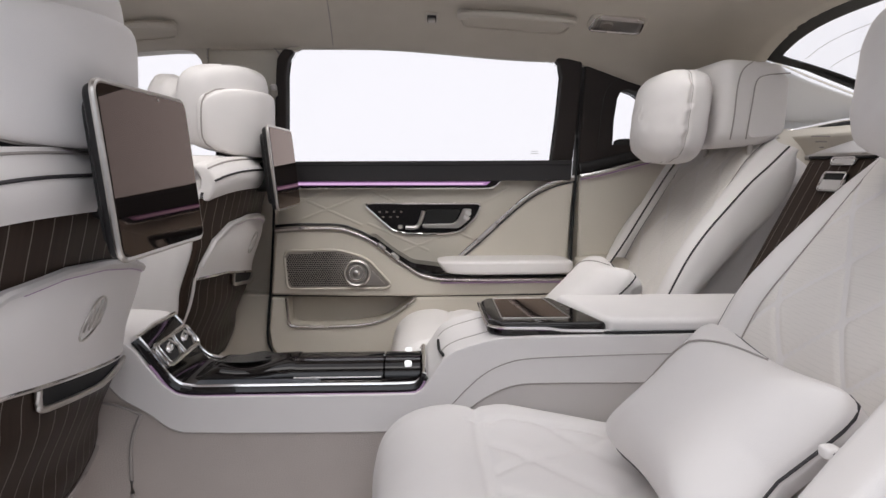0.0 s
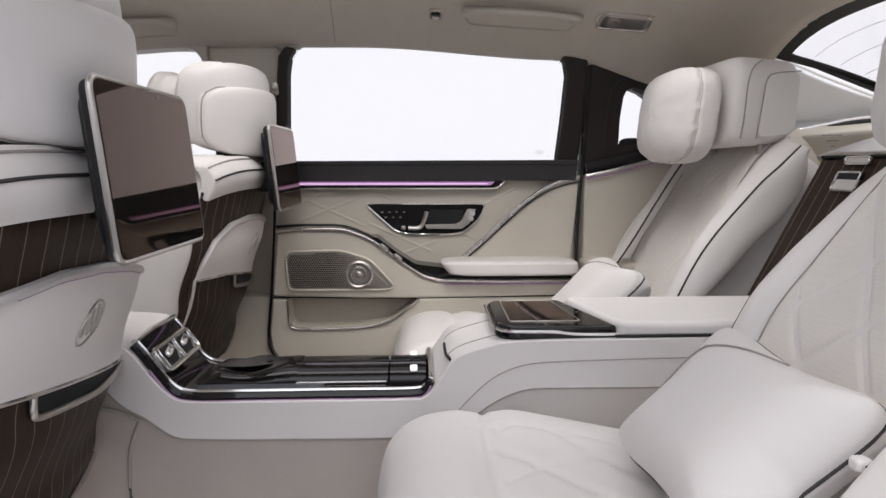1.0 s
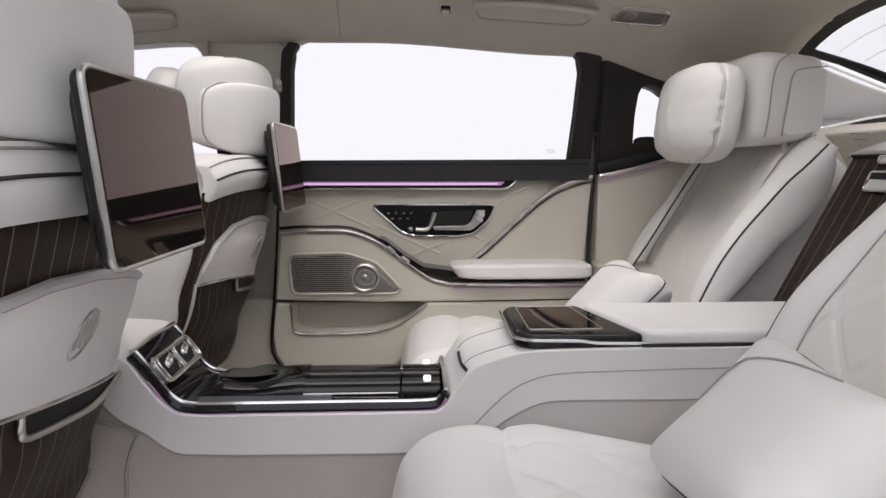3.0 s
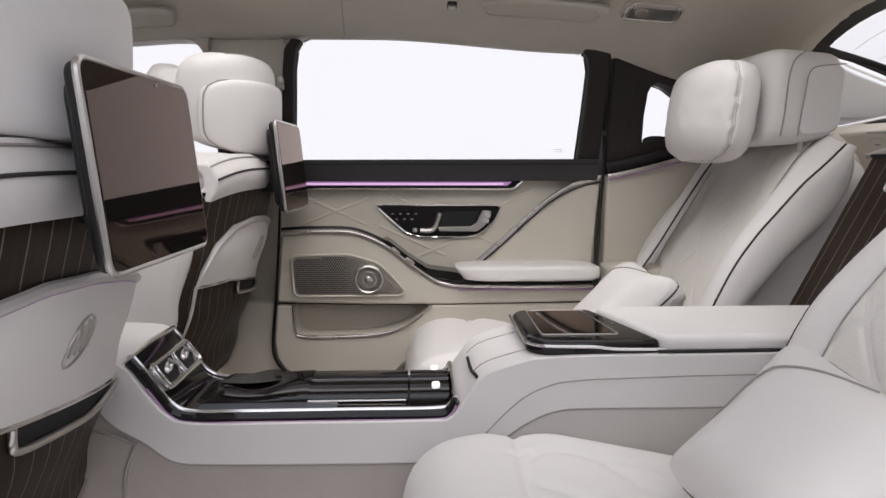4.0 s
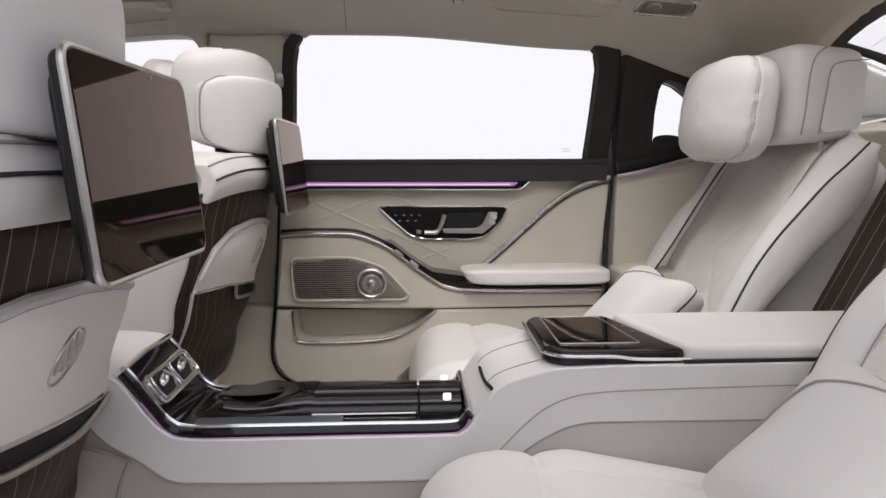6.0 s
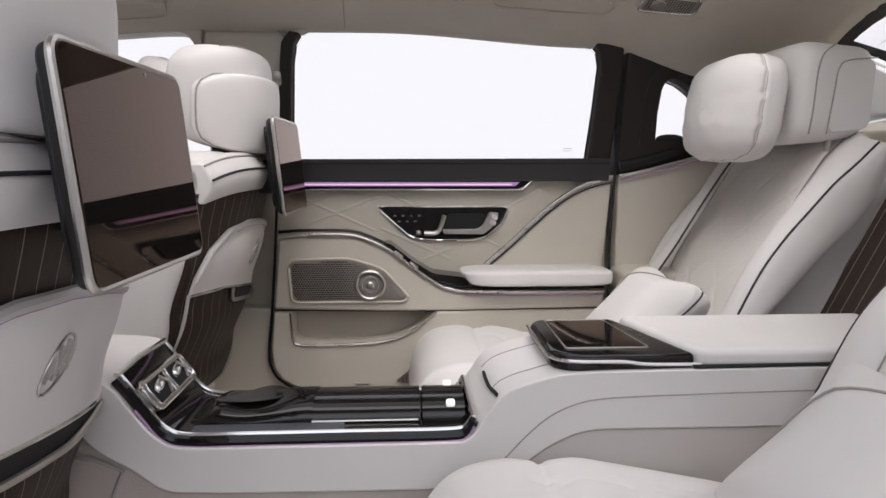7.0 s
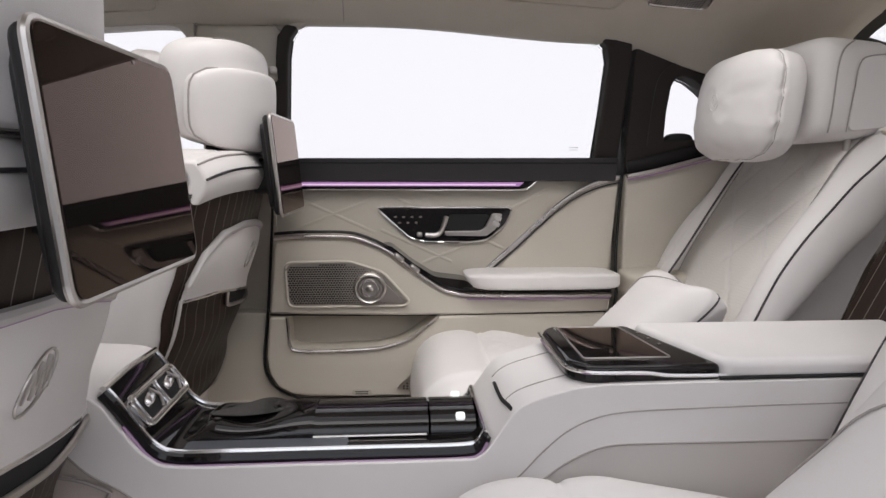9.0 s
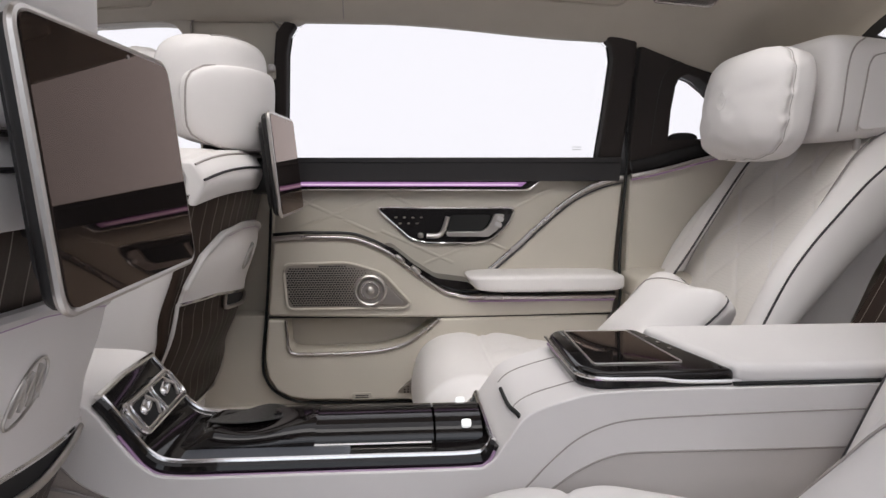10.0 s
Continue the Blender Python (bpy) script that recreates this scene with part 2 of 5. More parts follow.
def disc(c, r, normal, depth, seg=20):
    """A short round plug whose face looks along normal."""
    bm = bmesh.new()
    bmesh.ops.create_cone(bm, cap_ends=True, segments=seg, radius1=r, radius2=r * 0.94, depth=depth)
    q = Vector(normal).to_track_quat("Z", "Y").to_matrix().to_4x4()
    bmesh.ops.transform(bm, matrix=Matrix.Translation(c) @ q, verts=bm.verts)
    return bm


def structure(name, bm, mat, label, category, soft=0.0):
    ob = link(name, bm, mat)
    if soft:
        soften(ob, soft)
    return tagged(ob, label, category, "", "structure")


def lerp(x, pairs):
    """A line through (place, value) pairs."""
    for (a, va), (c, vc) in zip(pairs, pairs[1:]):
        if x <= c:
            t = max(0, (x - a) / (c - a))
            return va + (vc - va) * t
    return pairs[-1][1]


def ease(x, pairs):
    for (a, va), (c, vc) in zip(pairs, pairs[1:]):
        if x <= c:
            t = max(0, (x - a) / (c - a))
            t = t * t * (3 - 2 * t)
            return va + (vc - va) * t
    return pairs[-1][1]


# ---- car shell ----
structure("studio_floor", block(-40, 40, -40, 40, -0.40, -0.36), STUDIO, "pale smooth studio floor under the car", "floor")
# Unseen wall behind the camera, added to darken surfaces that face the doorway.
structure("light_block_wall", block(-9, 9, -3.7, -3.6, -0.36, 2.7), BLOCK_CLOTH, "unseen dark grey wall added to cut light through the open doorway", "curtain")
structure("floor", block(-1.5, 0.9, 0.80, 2.12, 0.00, 0.04), CARPET, "beige carpeted car floor", "floor", 0.004)


def roof_z(x, y):
    """The headliner's height: arched across, falling to the rear."""
    side = abs(y - 1.43) / 0.60
    top = ease(x, [(-1.4, 1.18), (-0.5, 1.235), (0.1, 1.235), (0.5, 1.205), (0.9, 1.14), (1.3, 1.02)])
    edge = ease(x, [(-1.4, 1.06), (-0.6, 1.125), (-0.2, 1.127), (0.3, 1.099), (0.62, 1.025), (0.85, 0.94), (1.3, 0.85)])
    return top + (edge - top) * min(1, side) ** ease(x, [(0.3, 3.0), (0.75, 4.6)]) if side <= 1 else edge


def roof_sheet(x0, x1, y0, y1, up, nx, ny, hole=None):
    """A sheet that follows the roof, with an opening added to let light in."""
    bm = bmesh.new()
    g = {}
    for i in range(nx + 1):
        for j in range(ny + 1):
            x, y = x0 + (x1 - x0) * i / nx, y0 + (y1 - y0) * j / ny
            yy = min(max(y, 0.81), 2.05)
            g[i, j] = bm.verts.new((x, y, roof_z(x, yy) + up))
    for i in range(nx):
        for j in range(ny):
            c = (g[i, j].co + g[i + 1, j + 1].co) / 2
            if hole and hole[0] < c.x < hole[1] and hole[2] < c.y < hole[3]:
                continue
            bm.faces.new((g[i, j], g[i + 1, j], g[i + 1, j + 1], g[i, j + 1]))
    return bm


# Unseen roof opening, added so that the overhead lamp reaches the seats.
LIGHT_OPENING = (-0.62, 0.50, 1.12, 1.74)
head = structure("ceiling", roof_sheet(-1.3, 0.80, 0.81, 2.05, 0.0100, 63, 62, LIGHT_OPENING), HEADLINER, "beige cloth headliner of the car roof", "ceiling")
thicken(head, 0.02, 0.0)
sun = structure("added_roof_glass", roof_sheet(-0.64, 0.52, 1.10, 1.76, 0.045, 10, 8), GLASS, "clear glass over the unseen roof opening added for top light", "roof window")
sun.visible_shadow = False
skin = structure("roof", roof_sheet(-1.35, 0.80, 0.76, 2.19, 0.05, 43, 71, LIGHT_OPENING), PAINT, "painted metal car roof", "roof")
thicken(skin, 0.012, 0.0)


def roof_edge(x):
    return roof_z(x, 2.05)


rail = structure("roof_rail", patch(lambda u, v: Vector((-1.3 + 2.1 * u, 2.035 + 0.15 * v, roof_edge(-1.3 + 2.1 * u) + 0.008 + 0.05 * v)), 40, 3), BEIGE_PLASTIC, "beige rail where headliner meets the doors", "trim")
thicken(rail, 0.012, 0.0)
rail = structure("roof_rail_near", patch(lambda u, v: Vector((-1.3 + 2.1 * u, 0.83 - 0.07 * v, roof_z(-1.3 + 2.1 * u, 0.81) + 0.006 + 0.05 * v)), 40, 3), BEIGE_PLASTIC, "beige roof rail above the open doorway", "trim")
thicken(rail, 0.012, 0.0)
structure("wall_far", block(-1.5, 1.3, 2.16, 2.19, -0.1, 0.80), PAINT, "painted far side of the car body", "car side")
structure("wall_front", block(-1.5, -1.47, 0.80, 2.16, -0.1, 0.80), BEIGE_PLASTIC, "plain front bulkhead of the car", "bulkhead")

# ---- far rear door ----
door = thing("car_door", (-0.05, 2.10, 0.28), "closed rear car door trimmed in beige leather with black window sill", "car door")
GLASS_Y, LEAN_Y = 2.105, -0.24
# upper panel, from the sill to the chrome sweep and the arc
up = part("upper_panel", prism(rounded([(-0.455, 0.50), (0.365, 0.50), (0.372, 0.80), (-0.447, 0.80)], 0.004), 2.100, 2.135), BEIGE, door, "beige quilted leather upper door panel")
soften(up, 0.004)


def arc_line(y, dz=0.0):
    return glide([(0.372, y, 0.790 + dz), (0.325, y, 0.779 + dz), (0.275, y, 0.758 + dz), (0.225, y, 0.724 + dz), (0.175, y, 0.680 + dz), (0.12, y, 0.629 + dz), (0.055, y, 0.572 + dz)], 6)


arc = [(p.x, p.z) for p in arc_line(0)]
rear_pad = part("rear_panel", prism(arc + [(0.05, 0.53), (0.352, 0.53)], 2.078, 2.12), BEIGE, door, "smooth beige leather panel behind the arc")
soften(rear_pad, 0.010)
part("arc_trim", tube(arc_line(2.0752, 0.004), 0.0048, 8, squash=(1.0, 1.3)), SATIN_CHROME, door, "polished chrome arc trim")
part("arc_piping", tube(arc_line(2.0745, -0.007), 0.0022, 6), PIPING, door)

SWEEP = [(-0.440, 0.657), (-0.385, 0.661), (-0.331, 0.661), (-0.280, 0.660), (-0.241, 0.652), (-0.181, 0.624), (-0.121, 0.578), (-0.060, 0.537), (-0.03, 0.527), (0.001, 0.522), (0.10, 0.519), (0.22, 0.518), (0.346, 0.518)]
sweep = glide([(x, 0, z) for x, z in SWEEP], 5)
mid = part("middle_panel", prism([(p.x, p.z - 0.006) for p in sweep] + [(0.341, 0.478), (-0.068, 0.473), (-0.20, 0.474), (-0.456, 0.482)], 2.028, 2.12), BEIGE, door, "beige leather middle door panel")
soften(mid, 0.009, 4)
part("sweep_trim", tube([(p.x, 2.0262, p.z) for p in sweep], 0.0052, 10, squash=(1.1, 1.0)), SATIN_CHROME, door, "curved polished chrome door trim")
part("sweep_shadow_line", tube([(p.x, 2.031, p.z + 0.010) for p in sweep], 0.004, 6), BLACK, door, "dark line along the chrome trim")
part("armrest_light", tube([(x, 2.024, 0.5115) for x in (0.0, 0.1, 0.2, 0.343)], 0.0022, 6), DIM_VIOLET, door, "violet light line below the armrest")

# lower panel with the map pocket cut out
NOTCH = [(p.x, p.z) for p in glide([(-0.066, 0, 0.472), (-0.10, 0, 0.444), (-0.14, 0, 0.416), (-0.19, 0, 0.400), (-0.25, 0, 0.394), (-0.34, 0, 0.392), (-0.392, 0, 0.393)], 4)]
notch = NOTCH + [(-0.407, 0.397), (-0.413, 0.410), (-0.414, 0.44), (-0.416, 0.472)]
rim = [(-0.458, 0.474), (-0.466, 0.38), (-0.460, 0.335), (-0.441, 0.305), (-0.41, 0.288), (-0.37, 0.281), (-0.1, 0.276), (0.31, 0.276), (0.335, 0.474)]
low = part("lower_panel", prism(notch + rim, 2.030, 2.12), BEIGE, door, "beige leather lower door panel with an open map pocket")
soften(low, 0.008, 3)
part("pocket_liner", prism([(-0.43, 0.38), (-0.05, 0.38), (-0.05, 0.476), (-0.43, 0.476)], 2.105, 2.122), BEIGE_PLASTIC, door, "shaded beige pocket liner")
part("pocket_trim", tube([(x, 2.0272, z) for x, z in notch], 0.0038, 8), SATIN_CHROME, door, "thin chrome rim of the map pocket")
# Black tube drawn for the soft shade at the panel step.
part("crease_shade_line", tube([(-0.456, 2.036, 0.478), (-0.2, 2.036, 0.4735), (-0.068, 2.036, 0.4725), (0.338, 2.036, 0.476)], 0.0018, 6), GAP, door)

# armrest
rest = part("armrest", softbox_mesh((0.370, 0.118, 0.040), 6, pose(0.170, 2.026, 0.560), 18,
            lambda v, q: Vector((v.x - (0.030 * (1 - (v.z + 0.020) / 0.040) if v.x < 0 else 0) * -1, v.y, v.z))), WHITE, door, "white padded leather armrest")
sw = part("switch_panel", prism(rounded([(-0.197, 0.638), (-0.178, 0.640), (-0.125, 0.598), (-0.075, 0.566), (0.0, 0.556), (0.018, 0.540), (-0.02, 0.537), (-0.07, 0.552), (-0.135, 0.592)], 0.010), 2.026, 2.10), GLOSS, door, "gloss black window switch panel")
soften(sw, 0.004)
for x, z in ((-0.158, 0.612), (-0.122, 0.586)):
    k = part("window_switch", softbox_mesh((0.026, 0.016, 0.012), 4, pose(x, 2.022, z, 0, 38, 0), 6), METAL, sw, "small metal window switch")

# sill, light strip, window
sill = part("window_sill", prism(rounded([(-0.447, 0.786), (0.362, 0.786), (0.366, 0.842), (-0.443, 0.838)], 0.004), 2.070, 2.16), SILL, door, "dark grey vinyl window sill")
soften(sill, 0.008, 4)
part("sill_crease", tube([(-0.44, 2.0695, 0.8275), (0.36, 2.0695, 0.8295)], 0.0016, 6), GAP, door)
gl = part("wood_strip", prism(rounded([(-0.447, 0.767), (0.135, 0.767), (0.152, 0.772), (0.172, 0.790), (-0.447, 0.790)], 0.003), 2.074, 2.11), GLOSS, door, "gloss black trim strip")
soften(gl, 0.003)
part("strip_trim", tube(glide([(-0.447, 2.076, 0.7655), (0.0, 2.076, 0.7655), (0.132, 2.076, 0.7655), (0.152, 2.076, 0.771), (0.172, 2.076, 0.789)], 6), 0.0022, 6), CHROME, door)
part("light_core", tube([(-0.445, 2.0722, 0.7775), (0.05, 2.0722, 0.7775), (0.120, 2.0722, 0.7777)], 0.0019, 6), PINK_CORE, door, "bright line in the light strip")
part("light_strip", prism([(-0.445, 0.7735), (0.128, 0.7735), (0.140, 0.7835), (-0.445, 0.7835)], 2.0725, 2.08), VIOLET, door, "glowing violet ambient light strip")


def win_y(z):
    return GLASS_Y + LEAN_Y * (z - 0.84)


OPEN = [(-0.415, 0.839), (-0.406, 0.953), (-0.398, 1.060), (-0.390, 1.096), (-0.374, 1.119), (-0.346, 1.1325), (-0.116, 1.128), (0.106, 1.117), (0.302, 1.098), (0.314, 1.089), (0.322, 1.058), (0.318, 0.953), (0.311, 0.84)]
pane = part("window_glass", prism(OPEN, GLASS_Y + 0.016, GLASS_Y + 0.020, lean=LEAN_Y, ref=0.84), GLASS, door, "clear side window glass")
pane.visible_shadow = False
# window frame: an even band round the opening
outer = [(-0.443, 0.836), (-0.436, 0.95), (-0.425, 1.06), (-0.419, 1.100), (-0.400, 1.124), (-0.350, 1.1365), (-0.12, 1.157), (0.10, 1.147), (0.310, 1.127), (0.372, 1.106), (0.374, 1.05), (0.372, 0.95), (0.368, 0.838)]


def band(inner, outr, y0, y1, lean, ref):
    """A flat frame between two outlines, open below."""
    bm = bmesh.new()
    vs = []
    for (a, c), (d, e) in zip(inner, outr):
        vs.append([bm.verts.new((a, y0 + lean * (c - ref), c)), bm.verts.new((d, y0 + lean * (e - ref), e)),
                   bm.verts.new((d, y1 + lean * (e - ref), e)), bm.verts.new((a, y1 + lean * (c - ref), c))])
    for p, q in zip(vs, vs[1:]):
        for i in range(4):
            bm.faces.new((p[i], p[(i + 1) % 4], q[(i + 1) % 4], q[i]))
    bm.faces.new(vs[0])
    bm.faces.new(vs[-1][::-1])
    return bm


for a, c, mat in ((0, 5, PILLAR), (4, 9, HEADLINER), (8, 13, PILLAR)):
    back_set = 0.012 if mat is HEADLINER else 0.0
    fr = part("window_frame", band(OPEN[a:c], outer[a:c], GLASS_Y - 0.025 + back_set, GLASS_Y + 0.013, LEAN_Y, 0.84), mat, door, "dark brown window frame" if mat is PILLAR else "cloth covered upper window frame")
    soften(fr, 0.006)
for a, c in ((0, 4), (9, 13)):
    part("glass_seal", tube([(x, win_y(z) + 0.008, z) for x, z in OPEN[a:c]], 0.003, 6), GAP, door)
for i in range(2):
    part("glass_mark", block(0.256, 0.278, win_y(0.866) + 0.012, win_y(0.866) + 0.013, 0.860 + 0.006 * i, 0.8612 + 0.006 * i), LENS, pane, "faint printed mark")

# seat control and handle panel
hp = part("handle_panel", prism(rounded([(-0.211, 0.721), (0.117, 0.721), (0.100, 0.684), (0.060, 0.647), (0.019, 0.640), (-0.091, 0.641), (-0.130, 0.650)], 0.016), 2.092, 2.12), GLOSS, door, "gloss black panel with seat buttons and door handle")
soften(hp, 0.003)
hpo = rounded([(-0.213, 0.723), (0.119, 0.723), (0.102, 0.683), (0.061, 0.645), (0.019, 0.638), (-0.091, 0.639), (-0.131, 0.648)], 0.016)
part("handle_rim", tube([(x, 2.0935, z) for x, z in hpo], 0.0026, 6, True), CHROME, hp, "fine chrome rim")
part("handle_recess", prism(rounded([(-0.036, 0.706), (0.060, 0.706), (0.046, 0.676), (0.036, 0.668), (-0.047, 0.668)], 0.008), 2.0895, 2.094), GAP, hp, "dark handle recess")
lv = part("door_handle", prism(rounded([(-0.050, 0.667), (-0.046, 0.656), (0.052, 0.655), (0.074, 0.672), (0.090, 0.708), (0.066, 0.709), (0.050, 0.677), (0.036, 0.668)], 0.005), 2.074, 2.089), METAL, hp, "satin metal door handle")
soften(lv, 0.004)
for dz_ in (0.000, 0.0135):
    part("lock_button", softbox_mesh((0.017, 0.006, 0.011), 6, pose(0.0745 + 0.30 * dz_, 2.0735, 0.684 + dz_, 0, 22, 0), 6), SATIN, lv, "small satin lock button")
part("seat_switch", tube(glide([(-0.094, 2.086, 0.657), (-0.070, 2.084, 0.657), (-0.058, 2.084, 0.664), (-0.050, 2.084, 0.682), (-0.044, 2.084, 0.702)], 5), 0.006, 8), METAL, hp, "satin metal seat shaped switch")
part("seat_switch", softbox_mesh((0.014, 0.014, 0.012), 3, pose(-0.108, 2.087, 0.658), 6), METAL, hp, "satin metal seat switch knob")
for i in range(4):
    for j in range(2):
        if j and i == 3:
            continue
        part("memory_button", softbox_mesh((0.007, 0.004, 0.004), 4, pose(-0.166 + 0.020 * i + 0.010 * j, 2.0905, 0.700 - 0.014 * j), 4), INLAY, hp)

# quilting seams on the upper panel
for a, c in (((-0.44, 0.70), (-0.30, 0.764)), ((-0.44, 0.765), (-0.215, 0.662)), ((-0.42, 0.664), (-0.215, 0.745)), ((-0.20, 0.668), (-0.03, 0.590)), ((-0.10, 0.588), (0.03, 0.640)), ((0.115, 0.72), (0.20, 0.765)), ((-0.20, 0.765), (-0.12, 0.724)), ((0.05, 0.644), (0.10, 0.620))):
    part("quilt_seam", tube([(a[0], 2.1000, a[1]), ((a[0] + c[0]) / 2, 2.0995, (a[1] + c[1]) / 2), (c[0], 2.1000, c[1])], 0.0042, 6, squash=(1, 0.3), up=(0, 1, 0)), BEIGE, up)

# loudspeaker grille
GRILLE = rounded([(-0.418, 0.601), (-0.275, 0.604), (-0.197, 0.580), (-0.134, 0.510), (-0.145, 0.498), (-0.412, 0.498)], 0.018)
spk = part("speaker_grille", prism(GRILLE, 2.023, 2.05), GRILLE_METAL, door, "perforated metal loudspeaker grille")
soften(spk, 0.002)
part("grille_rim", tube([(x, 2.024, z) for x, z in GRILLE], 0.0035, 8, True), BEIGE, spk, "raised beige rim of the grille")


def inside(x, z, poly):
    hit = False
    for (a, c), (d, e) in zip(poly, poly[1:] + poly[:1]):
        if (c > z) != (e > z) and x < (d - a) * (z - c) / (e - c) + a:
            hit = not hit
    return hit


shrunk = rounded([(-0.411, 0.594), (-0.277, 0.597), (-0.203, 0.575), (-0.148, 0.511), (-0.152, 0.505), (-0.407, 0.505)], 0.015)
holes = bmesh.new()
poly = [(p.x, p.y) for p in shrunk]
for i in range(48):
    for j in range(22):
        x, z = -0.412 + 0.0062 * (i + 0.5 * (j % 2)), 0.502 + 0.0052 * j
        if inside(x, z, poly) and math.hypot(x + 0.225, z - 0.541) > 0.036 and z > 0.503:
            r = 0.0022 * max(0.35, min(1, (-0.16 - x) / 0.14))
            holes.faces.new([holes.verts.new((x + r * 1.15 * math.cos(a), 2.0222, z + r * math.sin(a))) for a in (math.pi / 3 * s for s in range(6))])
h = part("perforation", holes, GAP, spk)
h["kind"] = "stuff"
tw = part("tweeter", tube([(-0.225 + 0.033 * math.cos(a), 2.018, 0.541 + 0.033 * math.sin(a)) for a in (math.pi / 12 * s for s in range(24))], 0.0045, 8, True, (1.0, 1.5), (0, 1, 0)), METAL, spk, "round satin metal tweeter")
part("tweeter_cone", disc((-0.225, 2.018, 0.541), 0.027, (0, -1, 0), 0.012, 28), METAL, tw)
part("tweeter_ring", tube([(-0.225 + 0.019 * math.cos(a), 2.0115, 0.541 + 0.019 * math.sin(a)) for a in (math.pi / 12 * s for s in range(24))], 0.0025, 6, True, (1, 1), (0, 1, 0)), CHROME, tw)
part("tweeter_dome", softbox_mesh((0.020, 0.010, 0.020), 2, pose(-0.225, 2.012, 0.541), 8), METAL, tw)
fin = part("tweeter_fin", prism(rounded([(-0.245, 0.511), (-0.193, 0.556), (-0.150, 0.512), (-0.152, 0.506)], 0.006), 2.019, 2.026), METAL, tw, "polished fin beside the tweeter")
soften(fin, 0.003)
low_spk = part("footwell_grille", prism(rounded([(-0.168, 0.297), (-0.118, 0.342), (-0.06, 0.352), (-0.06, 0.290)], 0.010), 2.026, 2.05), METAL, door, "small perforated footwell loudspeaker")
for i in range(9):
    for j in range(8):
        x, z = -0.150 + 0.008 * i, 0.296 + 0.0065 * j
        if z < 0.290 + (x + 0.163) * 1.0:
            part("grille_slot", block(x, x + 0.004, 2.0250, 2.0262, z, z + 0.003), GAP, low_spk)
vent = part("warning_lamp", prism(rounded([(-0.272, 0.282), (-0.222, 0.282), (-0.226, 0.297), (-0.268, 0.297)], 0.003), 2.026, 2.04), BEIGE_PLASTIC, door, "small courtesy lamp in the door foot")
for i in range(2):
    part("lamp_slot", block(-0.262, -0.232, 2.0250, 2.0262, 0.286 + 0.005 * i, 0.288 + 0.005 * i), GAP, vent)

# dark joints round the door
part("door_seal", tube(glide([(0.376, 2.062, 1.10), (0.379, 2.075, 1.0), (0.380, 2.09, 0.90), (0.378, 2.072, 0.832), (0.372, 2.064, 0.76), (0.369, 2.064, 0.70), (0.364, 2.058, 0.60), (0.355, 2.02, 0.52), (0.340, 2.015, 0.465), (0.325, 2.03, 0.38)], 5), 0.0036, 8), GAP, door, "black rubber door seal")
part("door_seal", tube(glide([(-0.447, 2.075, 0.835), (-0.449, 2.06, 0.70), (-0.462, 2.05, 0.50), (-0.474, 2.045, 0.37), (-0.466, 2.045, 0.325), (-0.445, 2.045, 0.297), (-0.41, 2.045, 0.278), (-0.36, 2.045, 0.270), (-0.1, 2.045, 0.266), (0.25, 2.045, 0.266)], 6), 0.0032, 8), GAP, door)

# ---- pillars and far front ----
bp = structure("pillar_b", prism([(-0.62, 0.30), (-0.455, 0.30), (-0.442, 0.84), (-0.436, 0.95), (-0.425, 1.06), (-0.410, 1.115), (-0.415, 1.17), (-0.60, 1.17), (-0.606, 1.06), (-0.60, 0.84)], 2.08, 2.16, lean=-0.10, ref=0.8), BEIGE, "beige pillar trim between the doors", "pillar", 0.006)
structure("pillar_b_foot", prism([(-0.80, 0.02), (-0.30, 0.02), (-0.36, 0.26), (-0.44, 0.28), (-0.478, 0.34), (-0.466, 0.475), (-0.80, 0.485)], 2.062, 2.16), BEIGE, "beige lower pillar and sill trim", "pillar", 0.006)
structure("sill_trim", block(-0.80, 0.6, 2.05, 2.16, 0.02, 0.262), BEIGE, "beige door sill trim", "trim", 0.006)
seam = structure("pillar_seam", tube(glide([(-0.600, 2.04, 1.10), (-0.593, 2.03, 1.124), (-0.56, 2.03, 1.130), (-0.46, 2.028, 1.134), (-0.43, 2.03, 1.128), (-0.413, 2.03, 1.112)], 6), 0.0022, 6), THREAD, "thin joint above the pillar trim", "trim")
hk = thing("belt_anchor", (-0.43, 2.02, 1.02), "small beige belt height adjuster on the pillar", "belt anchor")
part("base", softbox_mesh((0.022, 0.03, 0.03), 4, pose(-0.434, 2.045, 1.02), 8), BEIGE_PLASTIC, hk)
part("knob", softbox_mesh((0.014, 0.03, 0.016), 3, pose(-0.430, 2.025, 1.028), 8), WHITE, hk)

fd = thing("front_car_door", (-0.95, 2.10, 0.3), "closed front car door with beige panel and clear window", "car door")
part("panel", block(-1.45, -0.602, 2.10, 2.16, 0.27, 0.80), BEIGE, fd)
soften(part("window_sill", block(-1.45, -0.602, 2.08, 2.16, 0.79, 0.845), BLACK, fd), 0.008)
fo_in = [(-1.38, 0.836), (-1.1, 1.03), (-0.9, 1.10), (-0.78, 1.114), (-0.66, 1.121), (-0.625, 1.108), (-0.61, 1.07), (-0.607, 1.0), (-0.604, 0.838)]
fo_out = [(-1.45, 0.836), (-1.14, 1.07), (-0.93, 1.14), (-0.78, 1.155), (-0.65, 1.160), (-0.603, 1.14), (-0.600, 1.10), (-0.600, 1.0), (-0.600, 0.838)]
fo_in, fo_out = ([(p.x, p.z) for p in glide([(x, 0, z) for x, z in row], 3)] for row in (fo_in, fo_out))
